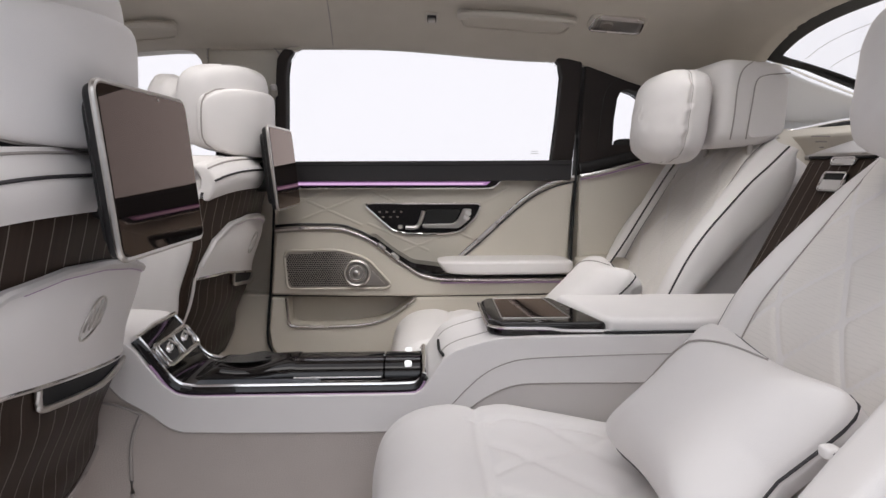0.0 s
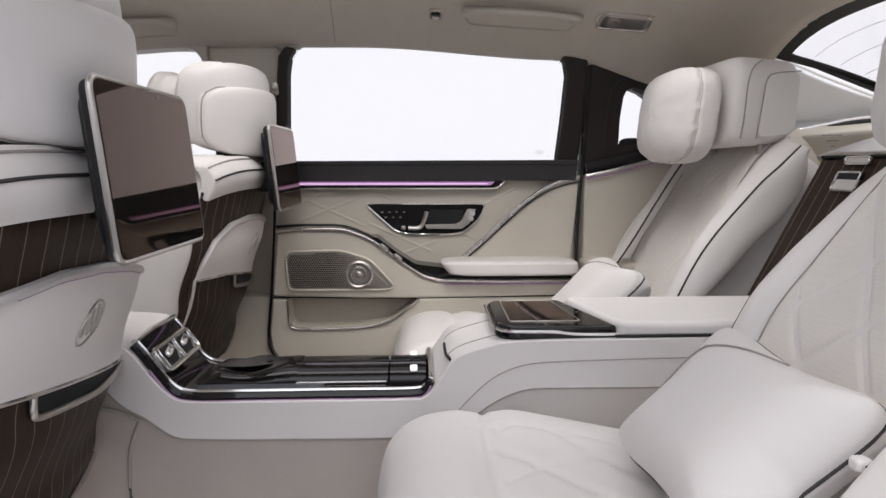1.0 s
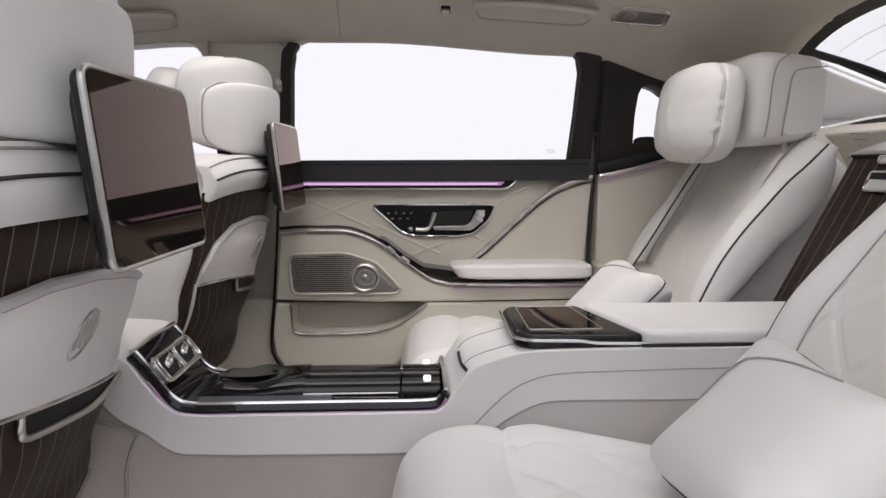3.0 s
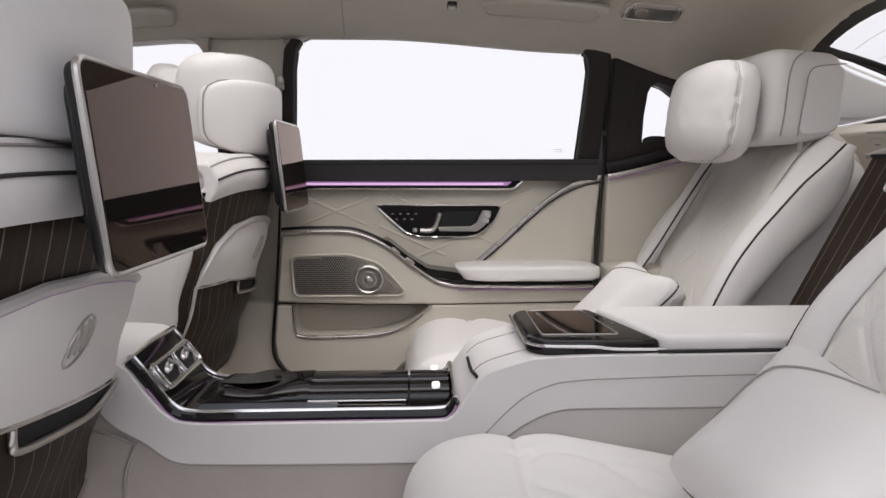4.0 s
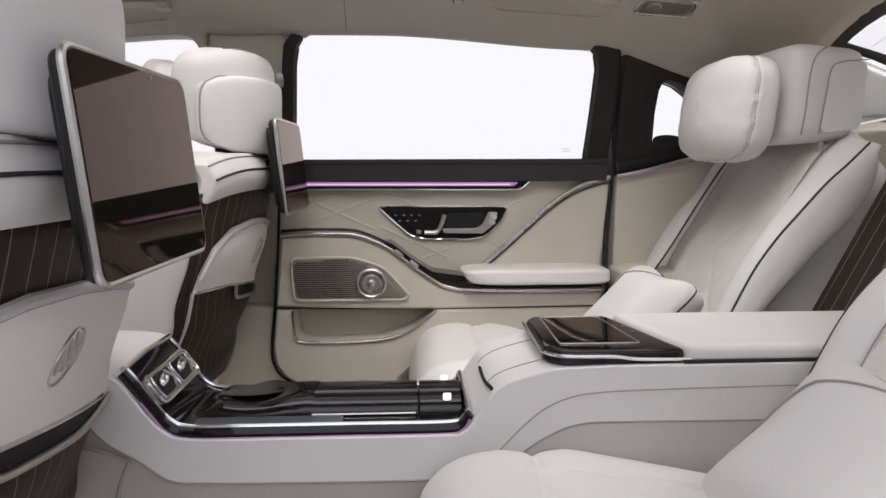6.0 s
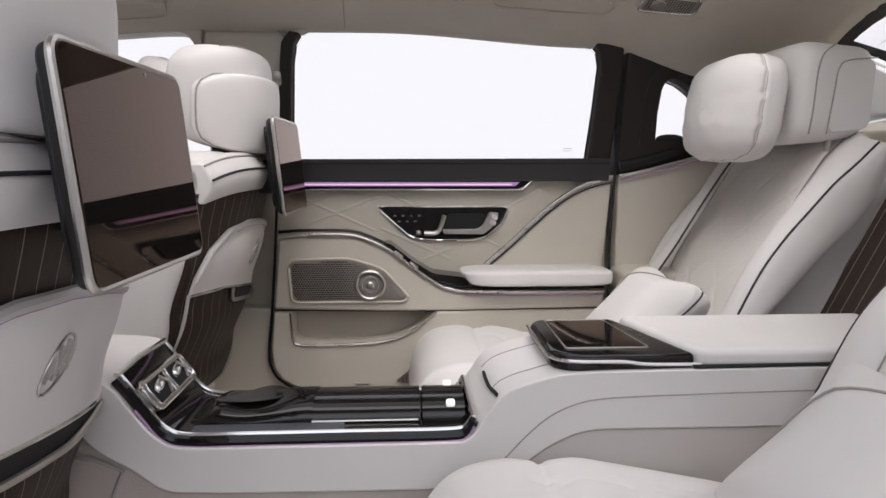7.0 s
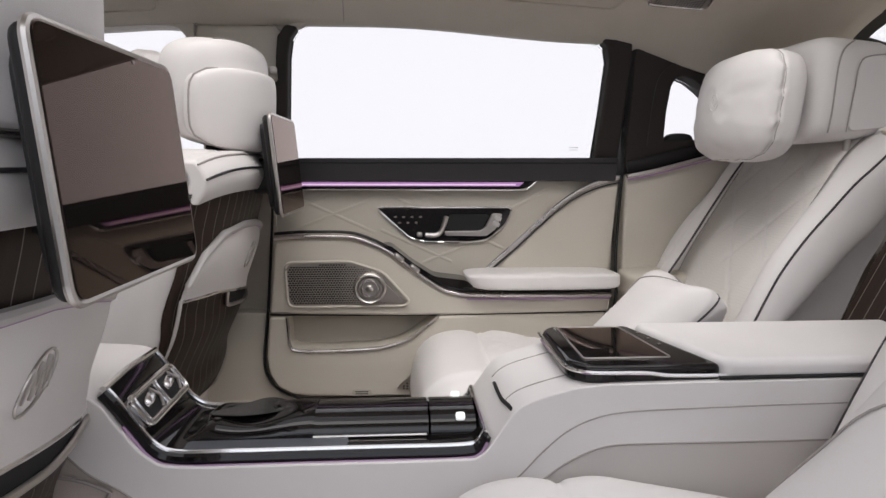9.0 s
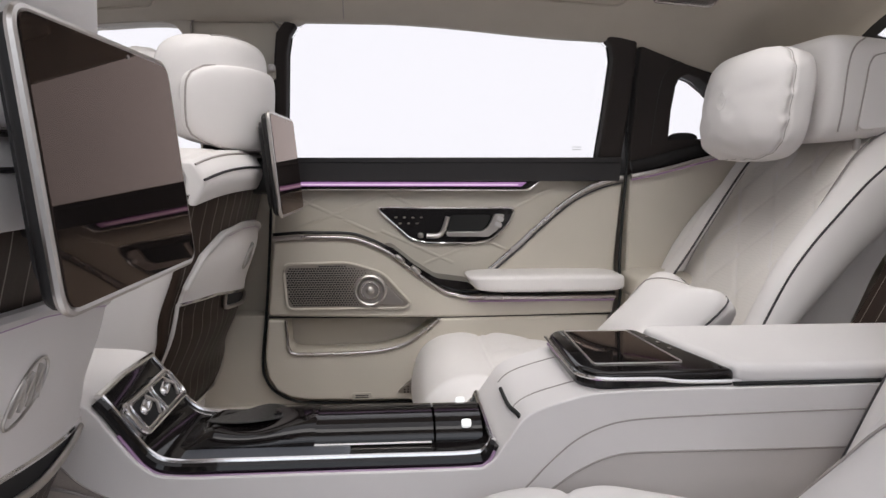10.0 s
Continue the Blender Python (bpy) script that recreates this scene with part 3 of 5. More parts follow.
soften(part("window_frame", band(fo_in, fo_out, 2.09, 2.15, -0.2, 0.84), BEIGE_PLASTIC, fd), 0.005)
pane = part("window_glass", prism(fo_in, 2.117, 2.121, lean=-0.2, ref=0.84), GLASS, fd)
pane.visible_shadow = False

# rear quarter: dark trim with its small window, beige panel below
Q_IN = [(0.474, 0.884), (0.472, 0.95), (0.476, 1.005), (0.484, 1.024), (0.500, 1.030), (0.53, 1.02), (0.56, 1.0), (0.60, 0.967), (0.66, 0.91), (0.665, 0.889), (0.56, 0.886)]
Q_OUT = [(0.384, 0.80), (0.384, 0.95), (0.382, 1.06), (0.382, 1.098), (0.40, 1.115), (0.47, 1.100), (0.56, 1.066), (0.66, 1.010), (0.80, 0.92), (0.80, 0.87), (0.60, 0.85)]
qt = thing("rear_quarter_trim", (0.5, 2.09, 0.84), "dark brown pillar trim round a small fixed window", "pillar trim")


def ring(inner, outr, y0, y1, lean, ref):
    bm = band(inner + inner[:1], outr + outr[:1], y0, y1, lean, ref)
    bmesh.ops.remove_doubles(bm, verts=bm.verts, dist=1e-5)
    return bm


soften(part("trim", ring(Q_IN, Q_OUT, 2.075, 2.15, -0.20, 0.84), PILLAR, qt, "dark brown soft pillar trim"), 0.006)
pane = part("window_glass", prism(Q_IN, 2.125, 2.129, lean=-0.2, ref=0.84), GLASS, qt, "small fixed rear side window")
pane.visible_shadow = False
part("stitch", tube(glide([(0.432, 2.066, 0.87), (0.435, 2.045, 0.98), (0.445, 2.035, 1.03), (0.475, 2.028, 1.056), (0.51, 2.028, 1.055)], 6), 0.0008, 5), PIPING, qt)
part("window_bump", softbox_mesh((0.07, 0.03, 0.03), 2.5, pose(0.515, 2.082, 0.886), 10), GAP, qt, "black rounded cap at the window corner")
qp = structure("quarter_panel", prism([(0.384, 0.20), (0.80, 0.20), (0.86, 0.90), (0.70, 0.872), (0.60, 0.850), (0.50, 0.825), (0.386, 0.800)], 2.07, 2.16), BEIGE, "beige leather panel beside the rear seat", "panel", 0.008)
qtrim = thing("quarter_chrome_trim", (0.5, 2.06, 0.83), "chrome and violet trim line along the rear panel", "trim")
line = glide([(0.386, 2.062, 0.799), (0.45, 2.062, 0.812), (0.55, 2.060, 0.838), (0.65, 2.055, 0.862), (0.78, 2.05, 0.89)], 5)
part("chrome_line", tube(line, 0.0055, 8), CHROME, qtrim)
part("light_line", tube([p + Vector((0, -0.003, -0.009)) for p in line], 0.0022, 6), DIM_VIOLET, qtrim, "thin violet light line")
part("upper_band", tube([p + Vector((0, 0.004, 0.022)) for p in line], 0.014, 8, squash=(0.5, 1)), BLACK, qtrim, "black band above the chrome line")
ar = structure("quarter_armrest", softbox_mesh((0.30, 0.16, 0.07), 6, pose(0.525, 2.03, 0.545), 12), BEIGE, "beige padded ledge behind the door armrest", "armrest")

# ---- rear end ----
rear = structure("wall_rear", prism([(0.80, 0.2), (1.35, 0.2), (1.35, 0.915), (0.86, 0.90)], 0.80, 2.16), BEIGE, "beige rear bulkhead behind the seats", "bulkhead", 0.01)


def c_pillar(u, v):
    y = 1.905 + 0.165 * v
    a = Vector((0.79 + 0.05 * v, y, roof_z(0.79, min(y, 2.05)) if v < 0.86 else 0.91))
    tip = Vector((1.22, 1.93 + 0.05 * v, 0.955 - 0.02 * v))
    p = a.lerp(tip, u)
    p.y += 0.03 * math.sin(math.pi * u) * (1 - v)
    return p


cp = structure("pillar_c", patch(c_pillar, 18, 14), WINDOW_LIT, "rear roof pillar trim with window light put into its pale colour", "pillar")
thicken(cp, 0.012, 0.0)
rw = thing("rear_window", (1.0, 1.43, 0.95), "clear rear window in a black frame", "rear window")


def rear_glass(u, y, off=0.0):
    """A place on the rear window: u from the header to the shelf."""
    return Vector((0.793 + 0.442 * u, y + 0.03 * u * (y - 1.43) / 0.47, roof_z(0.793, y) * (1 - u) + 0.958 * u + 0.012 * math.sin(math.pi * u) + off))


pane = part("glass", slab(lambda u, v: rear_glass(u, 0.96 + 0.94 * v, 0.004), Vector((0, 0, 0.004)), 10, 20), THIN_GLASS, rw, "clear rear window glass")
pane.visible_shadow = False
for k in range(5):
    part("heater_wire", tube([rear_glass(0.20 + 0.15 * k, 0.99 + 0.044 * j, 0.002) for j in range(21)], 0.0006, 4), THREAD, pane)
part("black_border", slab(lambda u, v: rear_glass(0.075 * u, 0.96 + 0.94 * v, 0.003), Vector((0, 0, -0.003)), 3, 24), BLACK, rw, "black printed border of the rear window")
part("black_border", slab(lambda u, v: rear_glass(u, 1.882 + 0.02 * v, 0.003), Vector((0, 0, -0.003)), 12, 2), BLACK, rw)
for y in (0.965, 1.895):
    s_ = 1 if y > 1.4 else -1
    part("side_frame", tube([(0.80, y + 0.006 * s_, 1.104), (0.92, y + 0.012 * s_, 1.062), (1.24, y + 0.036 * s_, 0.955)], 0.0065, 8), GAP, rw, "black window frame")
    part("frame_trim", tube([(0.80, y + 0.022 * s_, 1.094), (0.92, y + 0.028 * s_, 1.050), (1.24, y + 0.050 * s_, 0.945)], 0.003, 6), CHROME, rw)
sh = thing("rear_shelf_trim", (1.0, 1.95, 0.92), "black and chrome trim line along the rear shelf", "trim")
sl = glide([(0.80, 2.03, 0.893), (0.88, 1.955, 0.911), (0.96, 1.95, 0.928), (1.06, 1.945, 0.946), (1.22, 1.94, 0.952)], 5)
part("chrome_line", tube(sl, 0.0055, 8), CHROME, sh)
part("black_line", tube([p + Vector((0, -0.004, -0.011)) for p in sl], 0.006, 8), GAP, sh)
qs = structure("rear_side_panel", patch(lambda u, v: Vector((0.72 + 0.50 * u, 2.03 - 0.36 * v * (1 - 0.1 * u), 0.45 + (0.448 + 0.05 * u) * (1 - 0.55 * v ** 3))), 12, 14), BEIGE, "beige panel between rear seat and shelf", "panel")
thicken(qs, 0.012, 0.0)


# ---- front seats ----
def seat_x(z):
    return ease(z, [(0.10, -0.64), (0.30, -0.580), (0.42, -0.538), (0.55, -0.496), (0.68, -0.462), (0.80, -0.440), (0.86, -0.455)])


def front_seat(yc):
    seat = thing("front_chair", (-0.60, yc, 0.04), "white leather front seat with striped walnut back shell and rear screen", "car seat", "front seats")
    half = 0.245

    def back(u, z, off=0.0):
        return Vector((seat_x(z) - 0.047 * abs(u) ** 2.2 + off, yc + half * u, z))

    def body(v, q):
        z = 0.46 + v.z
        u = v.y / (half + 0.012)
        x = seat_x(z) - 0.047 * abs(u) ** 2.2 - 0.004 - 0.075 * (1 - q.x)
        return Vector((x, v.y, v.z))

    part("backrest", softbox_mesh((0.15, 0.51, 0.78), 8, pose(0, yc, 0.46), 22, body), WHITE, seat, "white leather front seat backrest")

    def cover(name, lo, hi, u0, u1, off, mat, label, nu=26, nv=12, under=None):
        def f(a, c):
            u = u0 + (u1 - u0) * a
            return back(u, lo(u) + (hi(u) - lo(u)) * c, off)
        ob = part(name, slab(f, Vector((-0.012, 0, 0)), nu, nv), mat, under or seat, label)
        soften(ob, 0.003, 2, 60)
        return ob

    top_edge = lambda u: lerp(u, [(-0.96, 0.600), (-0.86, 0.668), (-0.6, 0.702), (-0.25, 0.711), (0.1, 0.707), (0.5, 0.693), (1.0, 0.668)])
    low_edge = lambda u: lerp(u, [(-0.93, 0.596), (-0.5, 0.592), (1.0, 0.536)])
    shell = cover("back_shell", lambda u: 0.372 + 0.02 * u * u, lambda u: 0.778, -1.0, 1.0, 0.004, WOOD, "dark walnut back shell with pale pinstripes", 30, 40)
    for i in range(17):
        u = -0.96 + 0.12 * i
        for z0, z1 in ((0.376 + 0.02 * u * u, low_edge(u) - 0.004 if u > -0.93 else 0.77), (top_edge(u) + 0.006, 0.776)):
            if z1 - z0 > 0.02 and not (u <= -0.93 and z0 > 0.5):
                zs = [z0 + (z1 - z0) * k / 12 for k in range(13)]
                bm = patch(lambda a, c, u=u, z0=z0, z1=z1: back(u + (a - 0.5) * 0.006, z0 + (z1 - z0) * c, 0.0046), 1, 14)
                part("inlay_line", bm, INLAY, shell)
    pocket = cover("seat_pocket", low_edge, top_edge, -0.93, 1.0, 0.010, WHITE, "white leather pocket on the seat back", 30, 12)
    part("pocket_trim", tube([back(u, top_edge(u), 0.0095) for u in [-0.93 + 0.0483 * k for k in range(41)]], 0.0066, 8), SATIN, pocket, "chrome upper edge of the pocket")
    part("pocket_light", tube([back(u, top_edge(u) - 0.0068, 0.0106) for u in [-0.5 + 0.075 * k for k in range(20)]], 0.0009, 6), DIM_VIOLET, pocket, "faint violet line under the chrome edge")
    part("pocket_hem", tube([back(u, low_edge(u), 0.0088) for u in [-0.93 + 0.0483 * k for k in range(41)]], 0.0035, 8), CHROME, pocket)
    part("shell_edge", tube(glide([back(-0.935, 0.598, 0.006), back(-0.95, 0.54, 0.006), back(-0.965, 0.47, 0.006), back(-0.975, 0.395, 0.006)], 6), 0.0034, 8), SATIN, shell, "satin metal edge of the shell")
    # catch at the pocket's lower edge
    deep = lambda u: lerp(u, [(-0.26, 0.027), (0.3, 0.024), (0.84, 0.006)])
    rec = cover("catch_recess", lambda u: low_edge(u) - deep(u), lambda u: low_edge(u) - 0.001, -0.26, 0.84, 0.0072, GAP, "dark catch recess", 14, 3, pocket)
    lip = [back(-0.285, low_edge(-0.285) - 0.003, 0.008), back(-0.275, low_edge(-0.275) - 0.020, 0.009), back(-0.25, low_edge(-0.25) - 0.028, 0.010)]
    lip += [back(u, low_edge(u) - deep(u) - 0.002, 0.0105) for u in (-0.1, 0.1, 0.3, 0.5, 0.7, 0.84)] + [back(0.90, low_edge(0.9), 0.008)]
    part("catch", tube(glide(lip, 5), 0.0042, 8), METAL, pocket, "satin metal catch")
    part("lower_arc", tube([back(u, 0.372 + 0.02 * u * u, 0.007) for u in [-1 + 0.1 * k for k in range(21)]], 0.0045, 8), CHROME, seat, "chrome edge at the foot of the shell")
    # round emblem: plain overlapping shapes
    oval = lambda k, r: back(0.02 + 0.098 * r * math.cos(k) + 0.03 * r * math.sin(k), 0.644 + 0.0235 * r * math.sin(k) + 0.006 * r * math.cos(k), 0.0112)
    em = part("emblem", tube([oval(math.pi / 10 * k, 1.0) for k in range(20)], 0.0014, 6, True, up=(1, 0, 0)), METAL, pocket, "small satin metal oval emblem")
    for k in range(3):
        u_ = -0.045 + 0.048 * k
        peak = [back(u_ - 0.012, 0.631, 0.0112), back(u_ + 0.020, 0.656 + 0.003 * k, 0.0118), back(u_ + 0.046, 0.634, 0.0112)]
        part("emblem_peak", tube(peak, [0.0016, 0.0030, 0.0016], 6, up=(1, 0, 0)), METAL, em)
    # shoulder roll above the shell
    def roll(a, c):
        u = -1.0 + 2.0 * a
        z = 0.776 + 0.072 * c
        return back(u, z - 0.02 * abs(u) ** 4, 0.010 + 0.012 * math.sin(math.pi * c))
    rl = part("shoulder_roll", slab(roll, Vector((-0.03, 0, 0)), 26, 8), WHITE, seat, "white leather shoulder roll")
    soften(rl, 0.006, 3, 60)
    part("piping", tube([back(u, 0.818 - 0.02 * abs(u) ** 4, 0.0225) for u in [-1 + 0.1 * k for k in range(21)]], 0.0022, 6), PIPING, rl, "dark piping")
    part("piping", tube([back(u, 0.842 - 0.02 * abs(u) ** 4, 0.014) for u in [-1 + 0.1 * k for k in range(21)]], 0.0018, 6), THREAD, rl)
    # headrest
    hm = pose(-0.468, yc + 0.006, 0.951, 0, 4, 0)
    curve = lambda y: 0.086 * abs(y / 0.150) ** 2.1
    hr = part("headrest", softbox_mesh((0.104, 0.310, 0.196), 4.0, hm, 26, lambda v, q: Vector((v.x - curve(v.y) * (0.90 + 0.1 * q.x), v.y * (1 - 0.08 * max(0, -q.z)), v.z))), WHITE, seat, "white leather headrest")
    pm = pose(-0.424, yc + 0.006, 0.9205, 0, 3, 0)
    panel = lambda v, q: Vector((v.x - curve(v.y), v.y * (1 - 0.06 * max(0, -q.z)), v.z))
    hb = part("headrest_back", softbox_mesh((0.046, 0.312, 0.148), 4.6, pm, 22, panel), WHITE, hr, "smooth raised headrest back panel")
    loop = []
    for k in range(40):
        a = 2 * math.pi * k / 40
        r = (abs(math.cos(a)) ** 5 + abs(math.sin(a)) ** 5) ** -0.2
        loop.append(pm @ panel(Vector((0.000, 0.1563 * r * math.cos(a), 0.0742 * r * math.sin(a))), Vector((0, 0, r * math.sin(a)))))
    part("piping", tube(loop, 0.0018, 6, True, up=(1, 0, 0)), THREAD, hb, "grey seam round the back panel")
    part("piping", tube([hm @ Vector((0.020 - curve(y) * 0.93, y, 0.0982 * (1 - abs(y / 0.156) ** 4.0) ** 0.25)) for y in [-0.110 + 0.011 * k for k in range(21)]], 0.0013, 6), THREAD, hr)
    for dy in (-0.06, 0.06):
        part("post", tube([(-0.515, yc + dy, 0.80), (-0.508, yc + dy, 0.87)], 0.008, 10), GAP, hr, "dark headrest post")
    part("bracket", softbox_mesh((0.05, 0.19, 0.02), 5, pose(-0.490, yc, 0.846), 8), GAP, hr)
    # screen
    sy = yc + 0.026
    sc_m = pose(-0.3795, sy, 0.822, 0, -5.6, -1)

    def face(w, hgt, r, x0, x1):
        bm = prism(rounded([(-w, -hgt), (w, -hgt), (w, hgt), (-w, hgt)], r, 6), x0, x1, "x")
        bmesh.ops.transform(bm, matrix=sc_m, verts=bm.verts)
        return bm
    scr = part("screen", face(0.121, 0.093, 0.016, -0.017, -0.002), BLACK, seat, "rear screen in a black case with metal rim")
    soften(scr, 0.007, 4)
    part("case_back", face(0.104, 0.080, 0.02, -0.026, -0.016), BLACK, scr)
    part("screen_rim", tube([sc_m @ Vector((-0.003, p.x, p.y)) for p in rounded([(-0.122, -0.094), (0.122, -0.094), (0.122, 0.094), (-0.122, 0.094)], 0.016, 6)], 0.0036, 8, True, up=(1, 0, 0)), METAL, scr, "thin metal rim")
    gl = part("glass", face(0.1195, 0.0915, 0.013, -0.002, 0.0012), SCREEN, scr, "switched-off glossy dark glass")
    part("sensor", disc(sc_m @ Vector((0.0016, 0.03, 0.087)), 0.0018, (1, 0, 0), 0.001, 10), THREAD, scr)
    part("screen_arm", softbox_mesh((0.06, 0.10, 0.07), 5, pose(-0.425, sy, 0.80), 8), BLACK, scr, "black screen mount")
    # squab under the backrest and loose head cushion
    part("squab", softbox_mesh((0.50, 0.50, 0.20), 6, pose(-0.86, yc, 0.30), 14), WHITE, seat)
    cu = softbox_mesh((0.09, 0.26, 0.15), 3.2, pose(-0.612, yc, 0.952, 0, 4, 0), 14, lambda v, q: v + Vector((0, 0, 0.012 * noise.noise(q * 2.3))))
    part("head_cushion", cu, WHITE, seat, "soft white head cushion")
    part("plinth", block(-1.0, -0.68, yc - 0.2, yc + 0.2, 0.04, 0.24), BLACK, seat)
    return seat


fs = front_seat(1.09)
copy_thing(fs, Matrix.Translation((-0.60, 1.862, 0.04)))


# ---- rear seats ----
def spline(p, t):
    """A place on the smooth line through the points p, t counted in points."""
    i = min(int(max(t, 0)), len(p) - 2)
    f = t - i
    a, b_, c, d = p[max(i - 1, 0)], p[i], p[i + 1], p[min(i + 2, len(p) - 1)]
    return 0.5 * (2 * b_ + (c - a) * f + (2 * a - 5 * b_ + 4 * c - d) * f * f + (3 * b_ - a - 3 * c + d) * f ** 3)


def loft(rows):
    """A smooth surface through rows of points: place(u, w, off), u along the rows, w across."""
    def at(u, w):
        return spline([spline(r, w) for r in rows[max(0, int(u) - 1):int(u) + 3]], u - max(0, int(u) - 1))

    def place(u, w, off=0.0):
        u, w = min(max(u, 0.0), len(rows) - 1.001), min(max(w, 0.0), len(rows[0]) - 1.001)
        p = at(u, w)
        if off:
            e = 0.05
            nrm = (at(min(u + e, len(rows) - 1.001), w) - at(max(u - e, 0), w)).cross(at(u, min(w + e, len(rows[0]) - 1.001)) - at(u, max(w - e, 0)))
            p = p + nrm.normalized() * off
        return p
    return place


def quilt(a, c, pa, pc, depth, wide):
    """The sunk seams of a diamond pattern: a and c across and along, pa and pc the diamond's size."""
    d = 0.0
    for s in (-1, 1):
        k = a / pa + s * c / pc
        k = abs(k - round(k)) * pa * pc / math.hypot(pa, pc)
        d += math.exp(-(k / wide) ** 2)
    return -depth * min(1.0, d)


BACK_ROWS = (  # centre, piping and wing edge, each as x and z, from the squab up and over the top
    (0.415, 0.400, 0.395, 0.400, 0.420, 0.380), (0.455, 0.480, 0.434, 0.485, 0.465, 0.480),
    (0.490, 0.556, 0.466, 0.558, 0.523, 0.550), (0.525, 0.630, 0.503, 0.634, 0.573, 0.606),
    (0.561, 0.692, 0.542, 0.692, 0.624, 0.665), (0.592, 0.745, 0.582, 0.740, 0.674, 0.714),
    (0.622, 0.797, 0.627, 0.792, 0.711, 0.766), (0.652, 0.844, 0.665, 0.827, 0.724, 0.815),
    (0.690, 0.880, 0.694, 0.856, 0.720, 0.846), (0.722, 0.892, 0.706, 0.868, 0.722, 0.856))
SEAT_LINE = ((-0.085, 0.20), (-0.118, 0.27), (-0.134, 0.335), (-0.124, 0.405), (-0.104, 0.440), (-0.070, 0.462), (-0.022, 0.471), (0.020, 0.4665),
             (0.064, 0.470), (0.115, 0.461), (0.225, 0.438), (0.33, 0.415), (0.44, 0.40))


def rear_seat(yc, dz, crown, shift, deep, hx, head_y, quilted):
    """shift: how far the backrest stands forward, by height."""
    seat = thing("recliner_chair", (0.25, yc, 0.04), "white quilted leather rear seat with loose head cushion", "car seat", "rear seats")

    # cushion: a nose lobe, a crease, then the quilted seat between low bolsters
    line = [Vector((x, 0, z + dz)) for x, z in SEAT_LINE]
    rows = []
    for i, p in enumerate(line):
        d = (line[min(i + 1, len(line) - 1)] - line[max(i - 1, 0)]).normalized()
        up_ = Vector((-d.z, 0, d.x))
        flat = crown * min(1.0, max(0.25, (p.x + 0.12) / 0.16))
        half = [(0.0, -0.020 * flat), (0.06, -0.019 * flat), (0.115, -0.016 * flat), (0.150, -0.009 * flat), (0.172, -0.002 - 0.03 * (1 - crown)), (0.192, -0.05 * (1 - crown)), (0.209, -0.006 - 0.05 * (1 - crown)), (0.220, -0.022), (0.2245, -0.060), (0.222, -0.14)]
        rows.append([p + up_ * n_ + Vector((0, yc - v, 0)) for v, n_ in reversed(half)] + [p + up_ * n_ + Vector((0, yc + v, 0)) for v, n_ in half[1:]])
    seat_at = loft(rows)
    nu, nw = len(rows) - 1, len(rows[0]) - 1

    def seat_skin(a, c):
        u, w = nu * a, nw * c
        p = seat_at(u, w)
        off = -0.0045 * math.exp(-((p.x - 0.021) / 0.006) ** 2) * (p.z > 0.3)
        if p.x > 0.03 and abs(p.y - yc) < 0.158:
            off += quilt(p.y - yc, p.x, 0.125, 0.17, 0.0048, 0.0058)
        for s in (-1, 1):
            off -= 0.0035 * math.exp(-((p.y - yc - s * 0.160) / 0.0035) ** 2) * (p.x > 0.0)
        return seat_at(u, w, off if abs(off) > 1e-5 else 0.0)
    cu = part("cushion", patch(seat_skin, 110, 120), WHITE, seat, "white quilted leather seat cushion", 80)
    part("front_flap", softbox_mesh((0.10, 0.44, 0.20), 6, pose(-0.01, yc, 0.15), 10), BEIGE_PLASTIC, seat)

    # backrest: centre, bolsters, piped edge and rounded wings
    rows = []
    for r in BACK_ROWS:
        cen, pip, wng = (Vector((r[i] + lerp(r[i + 1], shift) + (deep if i == 0 else 0), 0, r[i + 1])) for i in (0, 2, 4))
        tail = lerp(wng.z, [(0.50, 0.13), (0.78, 0.02)])
        half = [(0.0, cen + Vector((0.004, 0, -0.002))), (0.05, cen + Vector((0.003, 0, -0.001))), (0.10, cen), (0.142, cen + Vector((-0.001, 0, 0))), (0.160, cen.lerp(pip, 0.12)),
                (0.185, cen.lerp(pip, 0.75) + Vector((-0.011, 0, 0.008))), (0.208, pip + Vector((-0.009, 0, 0.006))), (0.226, pip),
                (0.235, pip.lerp(wng, 0.28)), (0.238, pip.lerp(wng, 0.66)), (0.229, wng.lerp(pip, 0.06)), (0.200, wng + Vector((0.002, 0, -0.002))),
                (0.190, wng + Vector((0.35 * tail, 0, -0.2 * tail))), (0.188, wng + Vector((tail, 0, -0.4 * tail)))]
        rows.append([p + Vector((0, yc - v, 0)) for v, p in reversed(half)] + [p + Vector((0, yc + v, 0)) for v, p in half[1:]])
    back_at = loft(rows)
    bu, bw = len(rows) - 1, len(rows[0]) - 1
    mid_w = bw / 2

    def back_skin(a, c):
        u, w = bu * a, bw * c
        p = back_at(u, w)
        off = 0.0
        for s in (-1, 1):
            off -= 0.004 * math.exp(-((p.y - yc - s * 0.158) / 0.004) ** 2)
        return back_at(u, w, off if abs(off) > 1e-5 else 0.0)
    br = part("backrest", patch(back_skin, 64, 150), WHITE, seat, "white leather backrest with bolsters and piped wings", 80)

    def insert_skin(a, c):
        u, w = 0.6 + 7.5 * a, mid_w + 3.85 * (2 * c - 1)
        p = back_at(u, w)
        rim = max(0.0, abs(2 * c - 1) - 0.96) / 0.04
        off = 0.0022 - 0.004 * rim
        if quilted:
            off += quilt(p.y - yc, p.z * 1.25, 0.125, 0.16, 0.0042, 0.0044)
        else:
            off += quilt(p.y - yc, p.z * 1.25, 0.125, 0.16, 0.0026, 0.0050)
